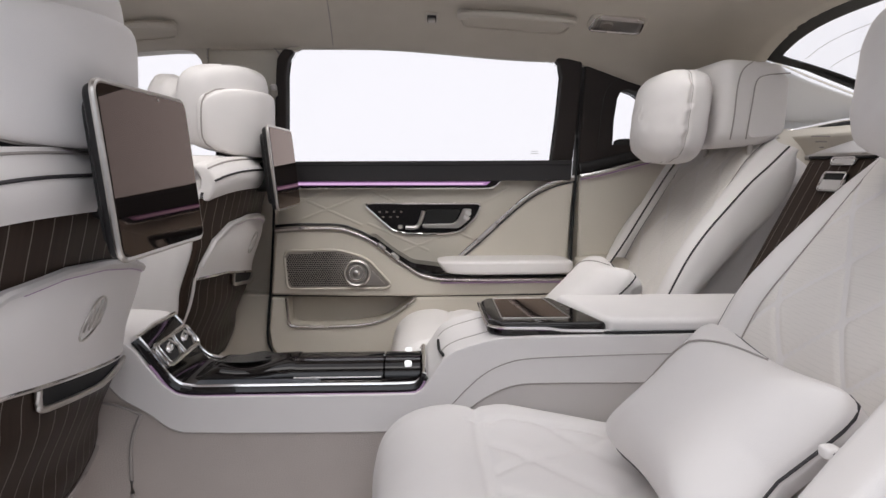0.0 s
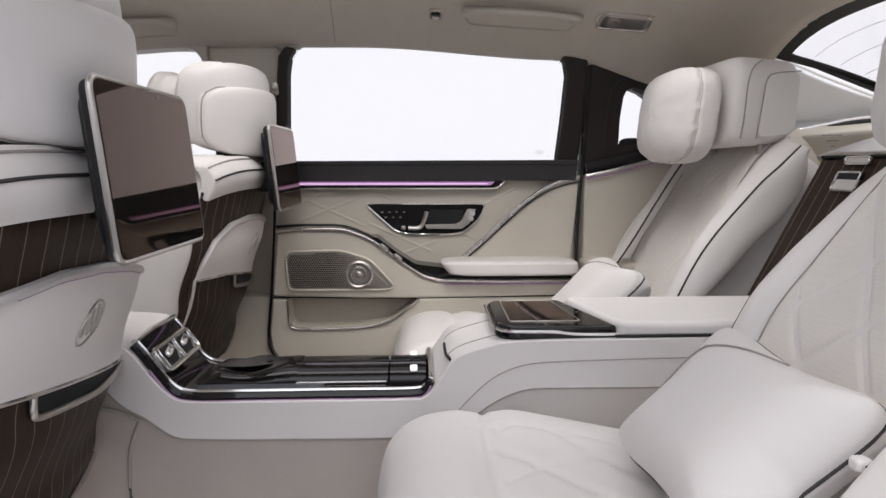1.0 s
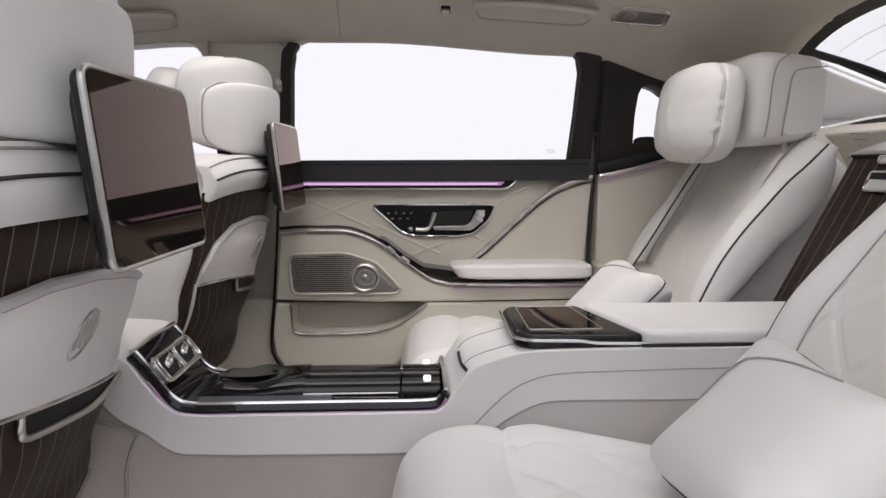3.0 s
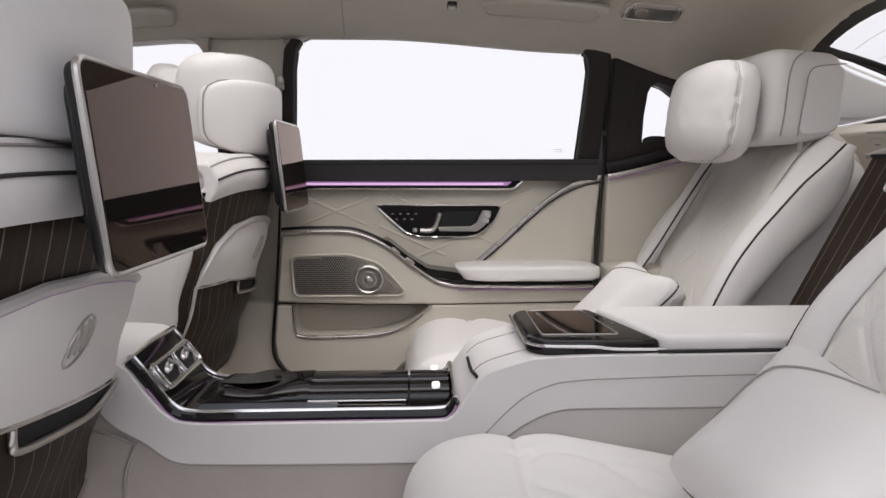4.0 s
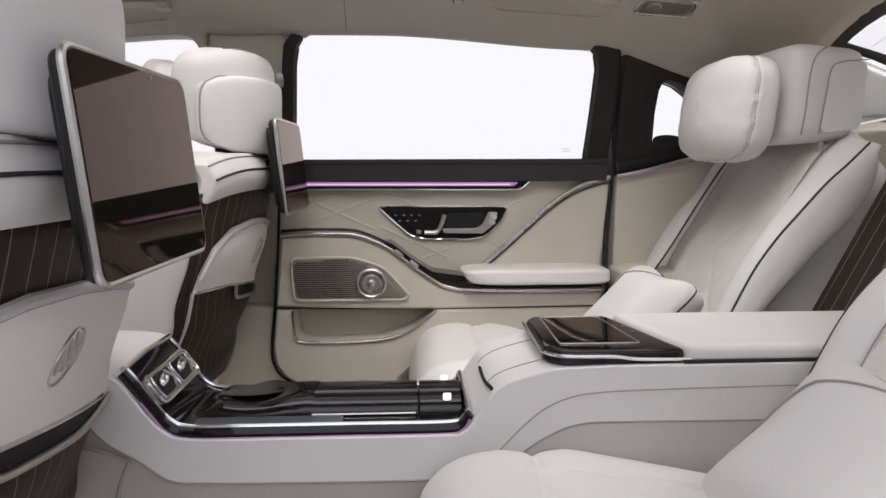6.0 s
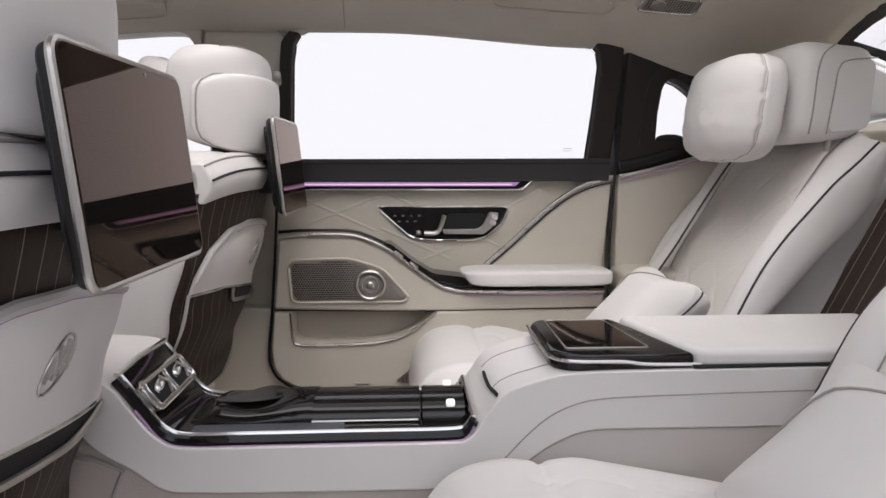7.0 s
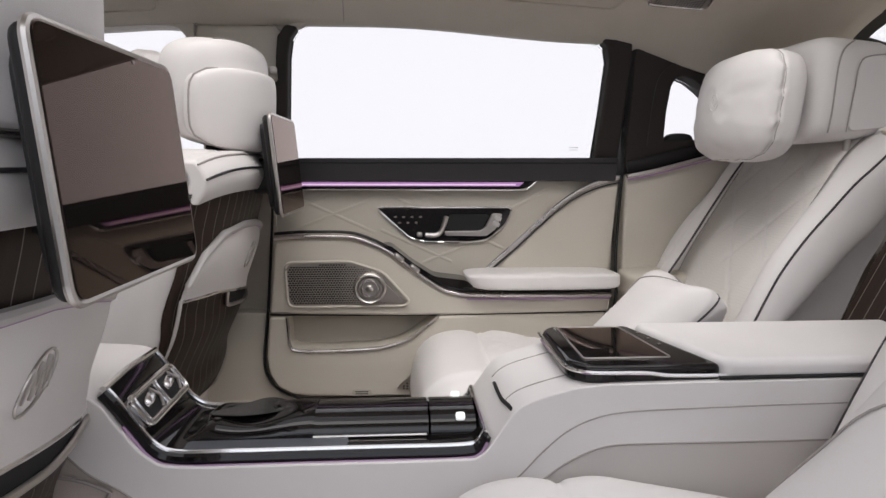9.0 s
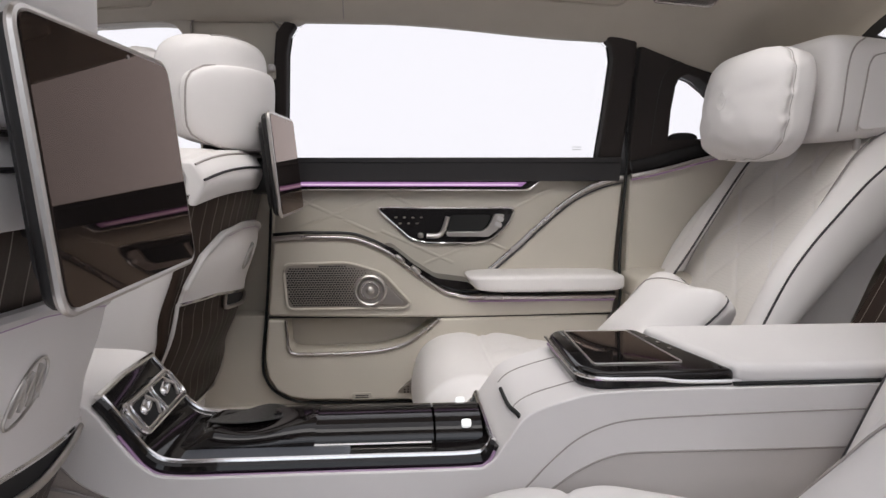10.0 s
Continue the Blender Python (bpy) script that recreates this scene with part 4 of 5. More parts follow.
            off += 0.002 * noise.noise(Vector((p.y * 9, p.z * 7, 0.3))) - 0.004 * math.exp(-((p.z - 0.835) / 0.03) ** 2) * max(0, math.sin((p.y - yc) * 62)) ** 2
        return back_at(u, w, off)
    ins = part("perforated_insert", patch(insert_skin, 110, 76), WHITE_PERF, br, "perforated quilted leather insert", 80)
    for s in (-1, 1):
        part("piping", tube([back_at(0.8 + 0.2 * k, mid_w + s * 7.02, 0.0006) for k in range(41)], 0.0020, 6), PIPING, br, "dark piping")
        part("seam", tube([back_at(0.8 + 0.2 * k, mid_w + s * 3.95, 0.0008) for k in range(38)], 0.0011, 6), THREAD, br)
        part("seam", tube([back_at(0.8 + 0.2 * k, mid_w + s * 10.55, 0.0004) for k in range(37)], 0.0016, 6), PIPING, br)

    part("back_shell", softbox_mesh((0.07, 0.35, 0.42), 6, pose(0.672 + lerp(0.65, shift), yc, 0.672, 0, 36, 0), 12), WHITE, seat, "smooth rear shell of the backrest")

    # headrest block on posts
    hm = pose(hx + 0.140, head_y, 0.960, 0, 5, 0)
    hr = part("headrest", softbox_mesh((0.150, 0.272, 0.186), 6.5, hm, 20, lambda v, q: Vector((v.x, v.y * (1 - 0.03 * max(0, q.z) ** 2), v.z + 0.012 * v.x / 0.075 * max(0, -q.z)))), WHITE, seat, "white leather headrest block")
    for s in (-1, 1):
        edge = [hm @ Vector((x, s * (0.1362 - 0.003 * max(0, z) / 0.09), z)) for x, z in ((-0.044, -0.082), (-0.042, -0.04), (-0.043, 0.03), (-0.036, 0.064), (-0.018, 0.082))]
        part("piping", tube(glide(edge, 6), 0.0015, 6), THREAD, hr)
        side = prism(rounded([(-0.010, -0.078), (-0.006, 0.056), (0.064, 0.064), (0.0700, -0.062)], 0.020, 6), 0.130, 0.1385)
        bmesh.ops.transform(side, matrix=hm @ Matrix.Diagonal((1, s, 1, 1)), verts=side.verts)
        soften(part("side_panel", side, WHITE, hr, "raised side panel of the headrest"), 0.003)
        part("seam", tube(glide([hm @ Vector((x, s * 0.1378, z)) for x, z in ((-0.011, -0.078), (-0.008, 0.0), (-0.006, 0.040), (0.010, 0.056), (0.064, 0.066))], 6), 0.0013, 6), THREAD, hr)
    for dy in (-0.105, 0.105):
        part("post", tube([(hx + 0.148, head_y + dy, 0.80), (hx + 0.150, head_y + dy, 0.90)], 0.0065, 10), METAL, hr, "metal headrest post")

    # loose cushion before the block: a round bag gathered into a flat side band
    pm = pose(hx, head_y - 0.012, 0.935, 0, 6, 0)

    def plump(v, q):
        k = noise.noise(Vector((q.x * 1.3, q.y * 1.6, q.z * 1.6)) * 2.2)
        ang = math.atan2(q.z, q.y)
        bag = max(0.0, -q.x)
        fold = 0.020 * (math.sin(ang * 15 + 2.5 * k) + 0.6 * math.sin(ang * 27 + 1)) * math.exp(-((q.x + 0.12) / 0.16) ** 2) * max(abs(q.y), abs(q.z)) ** 2
        waist = -0.030 * math.exp(-((q.x + 0.10) / 0.07) ** 2)
        tuck = 1 - 0.24 * bag ** 2
        return Vector((v.x - 0.010 * bag * (1 - q.y * q.y) + 0.002 * k, v.y * (tuck + fold * 0.6 + waist), v.z * (tuck + fold + waist) + 0.002 * k))
    hc = part("head_cushion", softbox_mesh((0.112, 0.272, 0.206), 3.8, pm, 48, plump), WHITE, seat, "plump white head cushion with gathered creases", 80)
    edge = []
    for k in range(96):
        a = math.pi / 48 * k
        r = (0.99 / (abs(math.cos(a)) ** 3.8 + abs(math.sin(a)) ** 3.8)) ** (1 / 3.8)
        q = Vector((-0.06, r * math.cos(a), r * math.sin(a)))
        edge.append(pm @ plump(Vector((q.x * 0.056, q.y * 0.136, q.z * 0.103)), q))
    part("seam", tube(edge, 0.0009, 6, True), THREAD, hc, "gathered seam of the cushion")
    def bag_pt(y, z):
        q = Vector((-max(0.0, 1 - abs(y) ** 3.8 - abs(z) ** 3.8) ** (1 / 3.8), y, z))
        return pm @ plump(Vector((q.x * 0.056, q.y * 0.136, q.z * 0.103)), q)
    for r in (1.0, 0.45):
        part("embossed_emblem", tube([bag_pt(-0.12 + 0.13 * r * math.cos(a), 0.02 + 0.21 * r * math.sin(a)) for a in (math.pi / 12 * k for k in range(24))], 0.0007, 6, True), WHITE, hc, "faint embossed oval")
    return seat


near_seat = rear_seat(1.045, 0.0, 1.0, [(0.38, -0.072), (0.63, -0.070), (0.72, -0.056), (0.80, -0.042), (0.88, -0.028)], -0.022, 0.545, 1.045, True)
wing = part("side_wing", softbox_mesh((0.11, 0.06, 0.52), 6, pose(0.425, 0.800, 0.660, 0, 40, 0), 14), WHITE, near_seat, "white leather side wing")
part("piping", tube([pose(0.425, 0.800, 0.660, 0, 40, 0) @ Vector((-0.012, -0.0304, -0.22 + 0.022 * k)) for k in range(21)], 0.0022, 6), PIPING, wing)
rear_seat(1.845, -0.022, 0.45, [(0.3, 0.0), (0.9, 0.0)], 0.0, 0.512, 1.800, False)


def lumbar_pillow(yc, dx, wide):
    p = thing("lumbar_pillow", (0.25, yc, 0.46), "white leather lumbar pillow with dark piping on the rear seat", "pillow", "lumbar pillows")
    m_ = pose(0.285 + dx, yc, 0.523, 0, 44, 0)
    hw = wide / 2

    def shape(v, q):
        pinch = 1 - 0.17 * (1 - abs(q.y) ** 2) * abs(q.z)
        pz = 1 - 0.13 * (1 - abs(q.z)) * abs(q.y)
        thin = 1 - 0.75 * max(abs(q.y), abs(q.z)) ** 4
        return Vector((v.x * thin, v.y * pz, v.z * pinch))
    body = part("cover", softbox_mesh((0.125, wide, 0.245), 6, m_, 28, shape), WHITE, p, "white leather pillow cover")

    def rimpt(a):
        c, s = math.cos(a), math.sin(a)
        r = (abs(c) ** 6 + abs(s) ** 6) ** (-1 / 6)
        q = Vector((0, c * r, s * r))
        v = Vector((0, q.y * hw, q.z * 0.1225))
        return m_ @ shape(v, q)
    part("piping", tube([rimpt(math.pi / 28 * k) for k in range(56)], 0.0020, 6, True), PIPING, body, "dark piping")
    def skin_pt(y, z):
        q = Vector((-1, y / hw, z / 0.1225))
        return m_ @ (shape(Vector((-0.0625 * max(0, 1 - abs(q.y) ** 6 - abs(q.z) ** 6) ** (1 / 6), y, z)), q) + Vector((-0.0016, 0, 0)))
    part("seam", tube([skin_pt(p.x * hw / 0.151, p.y) for p in glide([(0.146, -0.085, 0), (0.122, -0.02, 0), (0.085, 0.05, 0), (0.03, 0.095, 0), (-0.02, 0.112, 0)], 5)], 0.0014, 6), THREAD, body)
    return p


lumbar_pillow(1.022, 0.0, 0.302)
lumbar_pillow(1.702, 0.028, 0.235)

# ---- centre console ----
con = thing("centre_console", (-0.2, 1.41, 0.04), "white leather centre console with gloss black tray and air vents", "console")
Y0, Y1 = 1.296, 1.498
top = [(p.x, p.z) for p in glide([(-1.0, 0, 0.568), (-0.75, 0, 0.568), (-0.56, 0, 0.564), (-0.512, 0, 0.552), (-0.485, 0, 0.518), (-0.455, 0, 0.482), (-0.42, 0, 0.469), (-0.30, 0, 0.468), (-0.10, 0, 0.468), (-0.062, 0, 0.472), (-0.040, 0, 0.500), (-0.015, 0, 0.532), (0.03, 0, 0.549), (0.08, 0, 0.558), (0.20, 0, 0.560), (0.40, 0, 0.561), (0.66, 0, 0.563)], 5)]
bot = [(p.x, p.z) for p in glide([(0.66, 0, 0.480), (0.31, 0, 0.480), (0.165, 0, 0.481), (0.095, 0, 0.479), (0.05, 0, 0.462), (0.012, 0, 0.436), (-0.025, 0, 0.412), (-0.08, 0, 0.405), (-0.30, 0, 0.406), (-0.40, 0, 0.408), (-0.448, 0, 0.413), (-0.488, 0, 0.442), (-0.525, 0, 0.465), (-0.56, 0, 0.500), (-0.60, 0, 0.515), (-1.0, 0, 0.515)], 5)]
up_body = part("upper_body", prism(top + bot, Y0, Y1), WHITE, con, "white leather upper console")
soften(up_body, 0.013, 4, 50)
part("piping", tube([(x, Y0 + 0.001, z + 0.001) for x, z in bot], 0.0017, 6), THREAD, con, "stitched lower seam")
lower = part("carpet_side", prism([(x, z + 0.004) for x, z in bot if x < -0.018] + [(-1.0, 0.05), (-0.021, 0.05)], Y0 + 0.005, Y1 - 0.005), CARPET, con, "beige carpeted console side")
lower2 = part("bridge_side", prism([(x, z + 0.004) for x, z in bot if x > -0.024] + [(-0.022, 0.05), (0.66, 0.05)], Y0 + 0.003, Y1 - 0.003), SHADED_WHITE, con, "white leather lower bridge with shade put into its colour")
part("bridge_seam", tube(glide([(-0.045, Y0 - 0.0004, 0.416), (-0.015, Y0 - 0.0004, 0.444), (0.013, Y0 - 0.0004, 0.474), (0.043, Y0 - 0.0004, 0.500), (0.076, Y0 - 0.0004, 0.516), (0.115, Y0 - 0.0004, 0.5235), (0.20, Y0 - 0.0004, 0.5265), (0.36, Y0 - 0.0004, 0.529), (0.62, Y0 - 0.0004, 0.530)], 5), 0.0010, 6), THREAD, con)
part("carpet_joint", tube(glide([(-0.50, Y0 + 0.004, 0.440), (-0.515, Y0 + 0.003, 0.40), (-0.52, Y0 + 0.003, 0.35), (-0.52, Y0 + 0.003, 0.25)], 5), 0.003, 6), THREAD, con)
part("front_arc", tube(glide([(-0.50, Y0 + 0.002, 0.440), (-0.53, Y0, 0.455), (-0.57, Y0, 0.462), (-0.62, Y0, 0.46)], 5), 0.002, 6), THREAD, con)
part("slot", tube(glide([(-0.019, 1.3035, 0.520), (-0.0235, 1.318, 0.5255), (-0.027, 1.36, 0.5205), (-0.027, 1.42, 0.5205)], 6), 0.0028, 6), GAP, con, "dark slot in the console rise")
for y in (1.345, 1.445):
    part("top_seam", tube([(x, y, z + 0.0004) for x, z in top if -0.03 < x < 0.06], 0.0011, 5), THREAD, con)

# tray: gloss floor inside a chrome rim
TY0, TY1 = 1.312, 1.476
tray_line = glide([(-0.506, 0, 0.556), (-0.494, 0, 0.541), (-0.473, 0, 0.511), (-0.452, 0, 0.484), (-0.425, 0, 0.4735), (-0.36, 0, 0.4725), (-0.20, 0, 0.4725), (-0.085, 0, 0.4725), (-0.062, 0, 0.478), (-0.053, 0, 0.492)], 5)
tl = [(p.x, p.z) for p in tray_line]
tray = part("tray", prism([(x, z + 0.003) for x, z in tl] + [(x, z - 0.010) for x, z in reversed(tl)], TY0, TY1), GLOSS, con, "gloss black console tray")
soften(tray, 0.0025, 2)
for y in (TY0, TY1):
    part("tray_rim", tube([(x, y + (0.006 if y < 1.4 else -0.003), z + 0.005) for x, z in tl], 0.0032, 8), CHROME, tray, "chrome rim of the tray")
part("tray_rim", tube([(tl[0][0], TY0, tl[0][1] + 0.004), (tl[0][0] - 0.003, 1.387, tl[0][1] + 0.006), (tl[0][0], TY1, tl[0][1] + 0.004)], 0.0045, 8), CHROME, tray)
part("tray_rim", tube([(tl[-1][0], TY0, tl[-1][1] + 0.003), (tl[-1][0], TY1, tl[-1][1] + 0.003)], 0.004, 8), CHROME, tray)
part("tray_light", tube([(x, TY0 - 0.0105, z - 0.005) for x, z in tl[8:]], 0.0018, 6), DIM_VIOLET, tray, "faint violet line round the tray")
part("tray_shadow_gap", tube([(x, TY0 - 0.003, z + 0.0005) for x, z in tl], 0.0070, 8), GLOSS, tray, "black edge of the tray")
# Thin strip coloured as the reflection along the tray's near side.
part("reflection_strip", prism(rounded([(-0.424, 1.3195), (-0.225, 1.3195), (-0.225, 1.350), (-0.424, 1.350)], 0.006), 0.4755, 0.4775, "z"), REFLECT_SLATE, tray, "slate strip with the tray floor's reflection put into its colour")


def lid(x0, x1, y0, y1, z0, h_, name, label):
    def f(a, c):
        x = x0 + (x1 - x0) * a
        y = y0 + (y1 - y0) * c
        return Vector((x, y, z0 + h_ * (1 - abs(2 * c - 1) ** 3.2) ** 0.55))
    ob = part(name, slab(f, Vector((0, 0, -0.004)), 6, 24), GLOSS, tray, label)
    return ob


l1 = lid(-0.275, -0.122, 1.352, 1.456, 0.474, 0.026, "holder_lid", "closed gloss black cup holder lid")
part("lid_line", tube([(-0.27, 1.3515, 0.478), (-0.125, 1.3515, 0.478)], 0.0018, 6), METAL, l1)
l2 = lid(-0.119, -0.060, 1.352, 1.456, 0.474, 0.026, "button_block", "gloss black block with two lit buttons")
for y in (1.364, 1.444):
    part("lit_button", softbox_mesh((0.012, 0.010, 0.008), 5, pose(-0.080, y, 0.4960, -38 if y > 1.4 else 38, 0, 0), 6), BUTTON, l2, "small white lit button")


def bowl(a, c):
    x = -0.435 + 0.165 * a
    y = 1.352 + 0.104 * c
    rise = 0.026 * (1 - abs(2 * c - 1) ** 3) ** 0.6
    dip = 0.030 * math.exp(-((x + 0.352) / 0.042) ** 2 - ((c - 0.42) / 0.30) ** 2)
    return Vector((x, y, 0.4765 + max(rise * ease(x, [(-0.435, 0.1), (-0.395, 0.85), (-0.27, 1.0)]) - dip * 0.4, 0.0)))


cup = part("cup_recess", slab(bowl, Vector((0, 0, -0.003)), 34, 34), GLOSS, tray, "sculpted gloss black cup recess")

# Leaf-shaped reflection in the cup recess, built as a thin grey plate.
leaf = glide([(-0.412, 1.395, 0), (-0.375, 1.385, 0), (-0.335, 1.392, 0), (-0.305, 1.412, 0), (-0.318, 1.440, 0), (-0.345, 1.450, 0), (-0.375, 1.425, 0)], 5, True)
lf = part("recess_reflection", prism([(p.x, p.y) for p in leaf], 0.4945, 0.4960, "z"), REFLECT_GREY, cup, "leaf-shaped plate with a reflection put into its grey colour")
soften(lf, 0.0008, 2)
part("recess_disc", disc((-0.325, 1.413, 0.4965), 0.005, (0, 0, 1), 0.002, 16), GLOSS, cup)

# air vents on the tray's slope
vm = Matrix.Translation((-0.4765, 1.392, 0.5225)) @ pose(0, 0, 0, 0, 54, 0)
vt = part("air_vent", softbox_mesh((0.042, 0.144, 0.014), 9, vm, 14), METAL, con, "pair of chrome air vents")


def vent_rect(w, hgt, cy, z, r=0.008):
    return [vm @ Vector((p.x, p.y + cy, z)) for p in rounded([(-hgt, -w), (hgt, -w), (hgt, w), (-hgt, w)], r)]


part("vent_rim", tube(vent_rect(0.072, 0.0215, 0, 0.007, 0.012), 0.0028, 8, True), CHROME, vt, "rounded chrome vent frame")
for s in (-1, 1):
    cy = s * 0.0325
    bm = prism([(p.x, p.y + cy) for p in rounded([(-0.015, -0.027), (0.015, -0.027), (0.015, 0.027), (-0.015, 0.027)], 0.005)], 0.0070, 0.0085, "z")
    bmesh.ops.transform(bm, matrix=vm, verts=bm.verts)
    part("vent_opening", bm, GAP, vt, "dark vent opening")
    part("vent_frame", tube(vent_rect(0.0285, 0.0165, cy, 0.0085, 0.005), 0.0016, 6, True), CHROME, vt)
    part("vent_blade", softbox_mesh((0.013, 0.030, 0.012), 3.0, vm @ pose(-0.004, cy - 0.006, 0.010, 0, -24, 14), 8), CHROME, vt, "chrome vent blade")
    part("vent_blade", tube([vm @ Vector((-0.014, cy + 0.012, 0.0095)), vm @ Vector((0.0, cy + 0.020, 0.0120)), vm @ Vector((0.014, cy + 0.014, 0.0095))], 0.0022, 6), METAL, vt)

# armrest with its touch panel
ctl = part("control_unit", prism(rounded([(0.050, 1.330), (0.074, 1.304), (0.242, 1.304), (0.190, 1.505), (0.066, 1.505), (0.052, 1.48)], 0.014), 0.554, 0.579, "z"), GLOSS, con, "gloss black touch control unit")
soften(ctl, 0.010, 4)
part("unit_trim", tube(glide([(0.0510, 1.49, 0.572), (0.0495, 1.42, 0.572), (0.0490, 1.340, 0.572), (0.0575, 1.315, 0.572), (0.082, 1.3025, 0.572), (0.14, 1.3025, 0.571), (0.175, 1.3025, 0.567), (0.245, 1.3025, 0.566)], 6), 0.0026, 6), CHROME, ctl, "chrome line round the unit")
part("unit_light", tube(glide([(0.052, 1.48, 0.565), (0.050, 1.345, 0.571), (0.062, 1.311, 0.571), (0.085, 1.3030, 0.571), (0.16, 1.3030, 0.569)], 6), 0.0018, 6), DIM_VIOLET, ctl, "violet light line")
pad = part("touch_screen", prism(rounded([(0.076, 1.338), (0.186, 1.338), (0.170, 1.490), (0.080, 1.490)], 0.006), 0.5780, 0.5800, "z"), SCREEN, ctl, "switched-off dark touch screen")
part("screen_frame", tube([(p.x, p.y, 0.5798) for p in rounded([(0.074, 1.336), (0.188, 1.336), (0.172, 1.492), (0.078, 1.492)], 0.006)], 0.0013, 6, True), METAL, ctl)
for i in range(3):
    part("touch_mark", block(0.196 - 0.004 * i, 0.200 - 0.004 * i, 1.395 + 0.03 * i, 1.401 + 0.03 * i, 0.5785, 0.5800), INLAY, ctl)
al = prism(rounded([(0.240, 1.300), (0.66, 1.300), (0.66, 1.498), (0.193, 1.498)], 0.022), 0.558, 0.586, "z")
al_ob = part("armrest_pad", al, WHITE, con, "white padded leather armrest lid")
soften(al_ob, 0.019, 6)
part("pad_gap", tube([(0.235, 1.2995, 0.5635), (0.70, 1.2995, 0.5645)], 0.0025, 6), GAP, con)

# ---- rear centre panel ----
rc = thing("rear_centre_panel", (0.6, 1.43, 0.5), "dark walnut panel with pale pinstripes between the rear seats", "panel")
rp = lambda u, z, off=0.0: Vector((0.645 + (z - 0.70) * 0.50 - 0.18 * max(0, z - 0.80) ** 2 - off, 1.43 + 0.13 * u, z + off * 0.4))
pn = part("board", slab(lambda a, c: rp(2 * a - 1, 0.50 + 0.34 * c), Vector((0.02, 0, 0)), 12, 24), WOOD, rc, "dark walnut board")
for i in range(9):
    u = -0.88 + 0.22 * i
    part("inlay_line", patch(lambda a, c, u=u: rp(u + (a - 0.5) * 0.013, 0.50 + 0.335 * c, 0.0012), 1, 14), INLAY, pn)
tp = part("top_cap", patch(lambda a, c: Vector((0.715 + 0.26 * c, 1.30 + 0.28 * a, 0.842 + 0.060 * math.sin(c * 1.5))), 8, 10), METAL, rc, "satin grey cap above the panel")
thicken(tp, 0.008, 0.0)
part("cap_line", tube([rp(-1, 0.842, 0.003), rp(1, 0.842, 0.003)], 0.003, 6), GAP, rc)
for z, h2 in ((0.797, 0.016), (0.834, 0.006)):
    q = [rp(p.x / 0.13, p.y, 0.006) for p in rounded([(-0.012, z - h2), (0.050, z - h2), (0.054, z + h2), (-0.008, z + h2)], 0.006)]
    lt = part("latch", tube(q, 0.0022, 6, True), CHROME, rc, "chrome latch in the panel")
    part("latch_plate", slab(lambda a, c, z=z, h2=h2: rp((-0.010 + 0.060 * a) / 0.13, z - h2 * 0.9 + h2 * (1.1 if h2 > 0.01 else 1.8) * c, 0.005), Vector((0.003, 0, 0)), 6, 3), SATIN, lt)
part("latch_hollow", slab(lambda a, c: rp((-0.009 + 0.060 * a) / 0.13, 0.801 + 0.011 * c, 0.004), Vector((0.003, 0, 0)), 4, 2), GAP, rc)
bars = thing("embossed_marks", (0.84, 1.75, 0.87), "small plain embossed bars on the rear panel", "mark")
for i in range(3):
    part("bar", block(0.80 + 0.01 * i, 0.84 - 0.006 * i, 1.70 - 0.004, 1.70, 0.890 - 0.012 * i, 0.8925 - 0.012 * i), THREAD, bars)

# ---- headliner fittings ----
ch = thing("coat_hook", (-0.025, 1.90, 1.175), "small folded coat hook in the headliner", "coat hook")
hz = lambda x, y: roof_z(x, y)
def on_roof(x, y, d=0.0):
    e = 0.004
    nrm = Vector((-(hz(x + e, y) - hz(x - e, y)) / (2 * e), -(hz(x, y + e) - hz(x, y - e)) / (2 * e), 1)).normalized()
    return Vector((x, y, hz(x, y))) - nrm * d, nrm


def roof_frame(x, y):
    p, nrm = on_roof(x, y)
    ex = Vector((1, 0, 0)) - nrm * nrm.x
    ex.normalize()
    ey = (-nrm).cross(ex)
    return Matrix.Translation(p) @ Matrix((ex, ey, -nrm)).transposed().to_4x4()


rm = roof_frame(-0.025, 1.90)
part("bezel", softbox_mesh((0.030, 0.040, 0.010), 7, rm, 10), BEIGE_PLASTIC, ch)
part("recess", softbox_mesh((0.022, 0.030, 0.004), 8, rm @ pose(0, 0.0, 0.004), 8), GAP, ch)
part("hook", softbox_mesh((0.018, 0.010, 0.010), 4, rm @ pose(0, 0, 0.008), 8), METAL, ch, "metal hook")


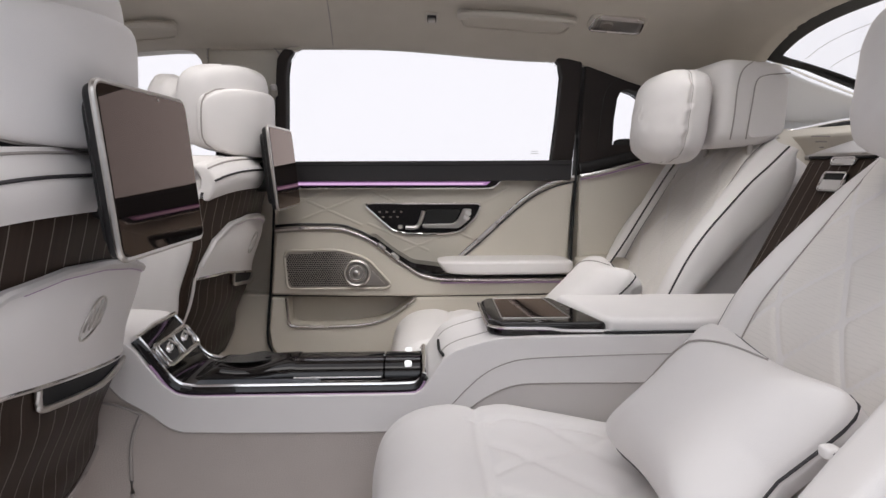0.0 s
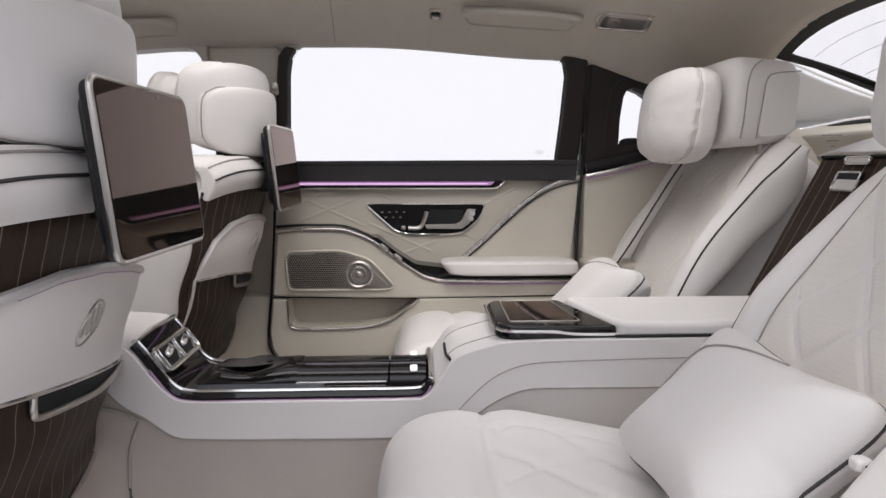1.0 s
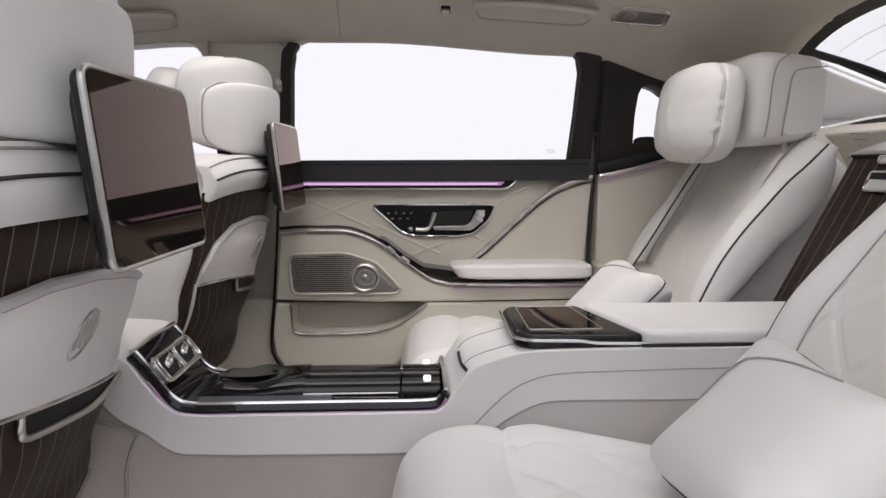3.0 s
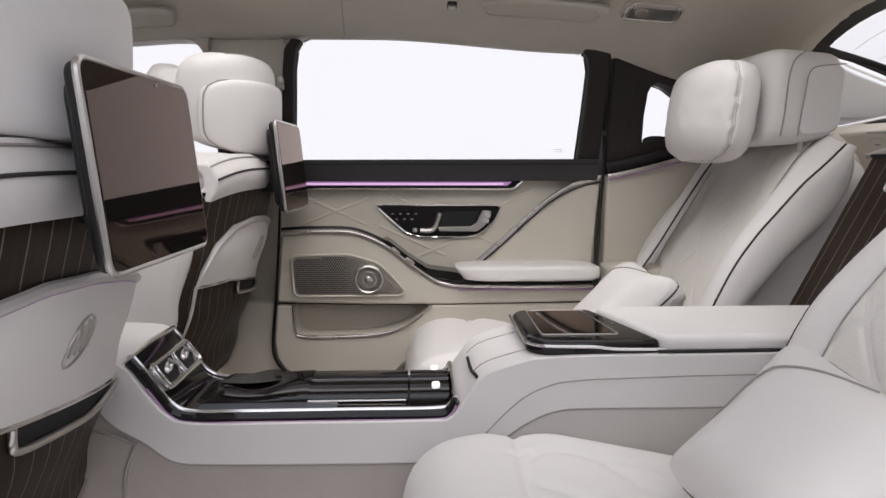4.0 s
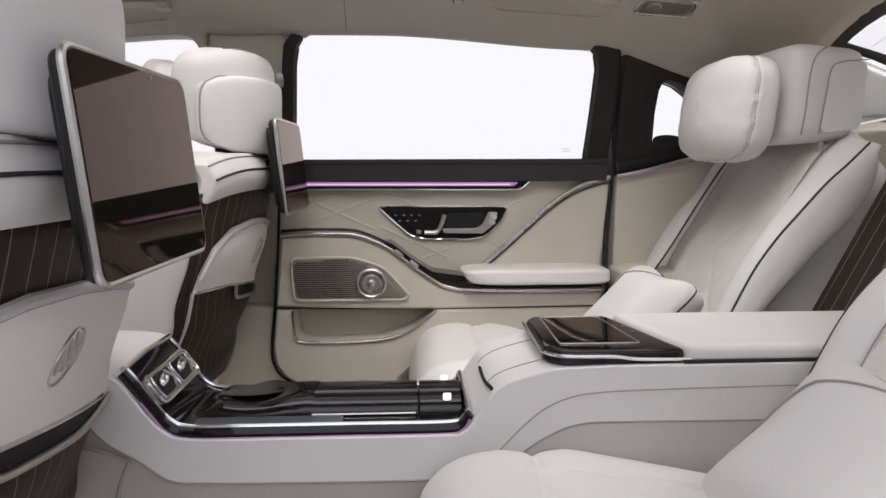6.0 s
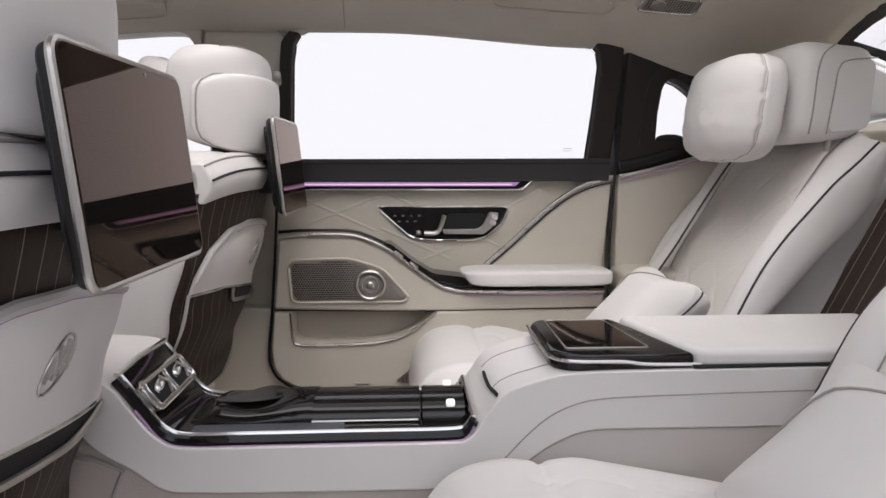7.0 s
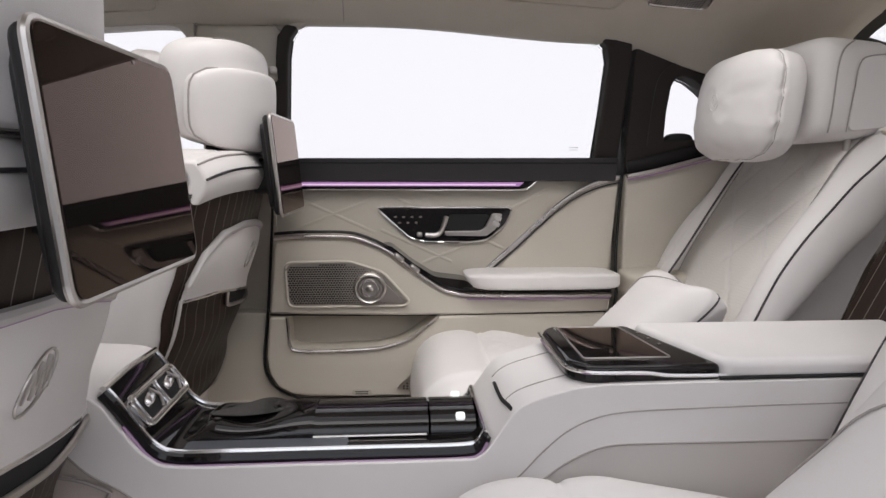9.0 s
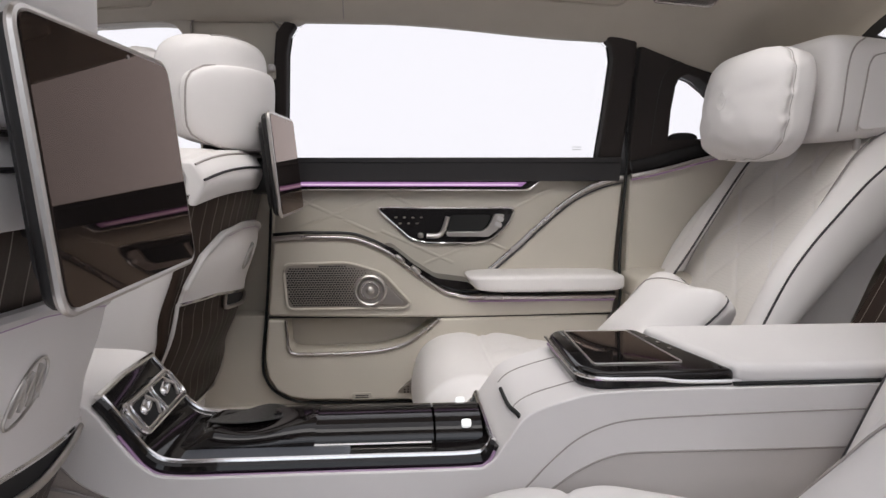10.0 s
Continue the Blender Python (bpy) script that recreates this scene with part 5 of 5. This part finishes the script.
def grab_handle(x, y, length, label):
    g = thing("grab_handle", (x, y, hz(x, y)), label, "grab handle", "grab handles")
    w = length / 2
    base = []
    for dx, dy, d in ((-w, 0.0, 0.006), (-w + 0.003, -0.010, 0.012), (-w + 0.018, -0.024, 0.018), (-w * 0.5, -0.030, 0.020), (0, -0.031, 0.020), (w * 0.5, -0.030, 0.020), (w - 0.018, -0.024, 0.018), (w - 0.003, -0.010, 0.012), (w, 0.0, 0.006)):
        base.append(on_roof(x + dx, y + dy, d)[0])
    part("grip", tube(glide(base, 6), 0.0085, 10, squash=(1.2, 0.9)), BEIGE_PLASTIC, g, "beige padded grip")
    rim_ = [on_roof(x + p.x, y + p.y, 0.0020)[0] for p in rounded([(-w - 0.012, -0.012), (w + 0.012, -0.012), (w * 0.94, 0.056), (-w * 0.94, 0.056)], 0.02, 5)]
    part("hollow_edge", tube(rim_, 0.0030, 6, True), HEADLINER, g, "moulded edge of the hollow")
    for s in (-1, 1):
        part("foot", softbox_mesh((0.030, 0.028, 0.016), 5, roof_frame(x + s * (w - 0.004), y) @ pose(0, 0, 0.005), 8), BEIGE_PLASTIC, g)
    return g


grab_handle(0.176, 1.876, 0.262, "beige folding grab handle above the rear door")
grab_handle(-0.77, 1.935, 0.24, "beige folding grab handle above the front door")
rl_ = thing("reading_lamp", (0.42, 1.90, 1.16), "reading lamp with perforated speaker grille in the headliner", "reading lamp")
lm = roof_frame(0.413, 1.868)
part("bezel", softbox_mesh((0.135, 0.066, 0.012), 6, lm, 12), BEIGE_PLASTIC, rl_)
gm = part("grille", softbox_mesh((0.112, 0.048, 0.006), 6, lm @ pose(0.0, 0, 0.006), 10), METAL, rl_, "perforated metal grille")
part("bezel_rim", tube([lm @ Vector((p.x, p.y, 0.0062)) for p in rounded([(-0.062, -0.030), (0.062, -0.026), (0.056, 0.030), (-0.054, 0.030)], 0.016, 6)], 0.0030, 8, True), SATIN_CHROME, rl_, "satin metal bezel rim")
part("lens", disc(lm @ Vector((-0.025, 0, 0.010)), 0.015, lm.to_3x3() @ Vector((0, 0, 1)), 0.004), GRILLE_METAL, rl_, "round metal lamp cap")
dots = bmesh.new()
for i in range(18):
    for j in range(8):
        p = Vector((-0.048 + 0.0058 * i, -0.020 + 0.0058 * j, 0.0096))
        if p.x < 0.050 and math.hypot(p.x + 0.025, p.y) > 0.017:
            dots.faces.new([dots.verts.new(lm @ (p + Vector((0.0019 * math.cos(a), 0.0019 * math.sin(a), 0)))) for a in (math.pi / 3 * s for s in range(6))])
d_ = part("perforation", dots, GAP, gm)
d_["kind"] = "stuff"
structure("ceiling_seam", tube([on_roof(-0.245 - 0.03 * k / 10, 1.5 + 0.052 * k, 0.0005)[0] for k in range(11)], 0.0014, 5), THREAD, "thin seam across the headliner", "seam")

# ---- belts ----
sb = thing("seat_belt", (0.5, 1.95, 0.7), "pale seat belt lying over the rear seat", "seat belt", "seat belts")
run = glide([(0.625, 1.925, 0.87), (0.590, 1.935, 0.815), (0.545, 1.945, 0.735), (0.495, 1.952, 0.645), (0.445, 1.955, 0.565), (0.41, 1.955, 0.50)], 6)
def web(u, v):
    p = run[min(int(u * (len(run) - 1) + 0.5), len(run) - 1)]
    return p + Vector((-0.020, -0.022 + 0.046 * v, -0.004 + 0.004 * math.sin(math.pi * v)))
part("webbing", slab(web, Vector((0.002, 0, -0.001)), len(run) - 1, 4), WHITE, sb, "pale woven belt webbing")
# Dark tube drawn for the shadow that the webbing's edge casts.
part("edge", tube([web(k / (len(run) - 1), 0) + Vector((0.001, -0.0015, 0)) for k in range(len(run))], 0.0024, 6), PIPING, sb, "belt's edge shadow drawn as a dark line")
sb = thing("belt_guide", (0.29, 0.82, 0.57), "small white belt guide beside the rear seat", "belt guide")
part("body", softbox_mesh((0.016, 0.016, 0.012), 3.5, pose(0.298, 0.838, 0.578), 10), WHITE, sb)
part("button", disc((0.297, 0.8305, 0.579), 0.0015, (0, -1, 0), 0.003, 12), GAP, sb)
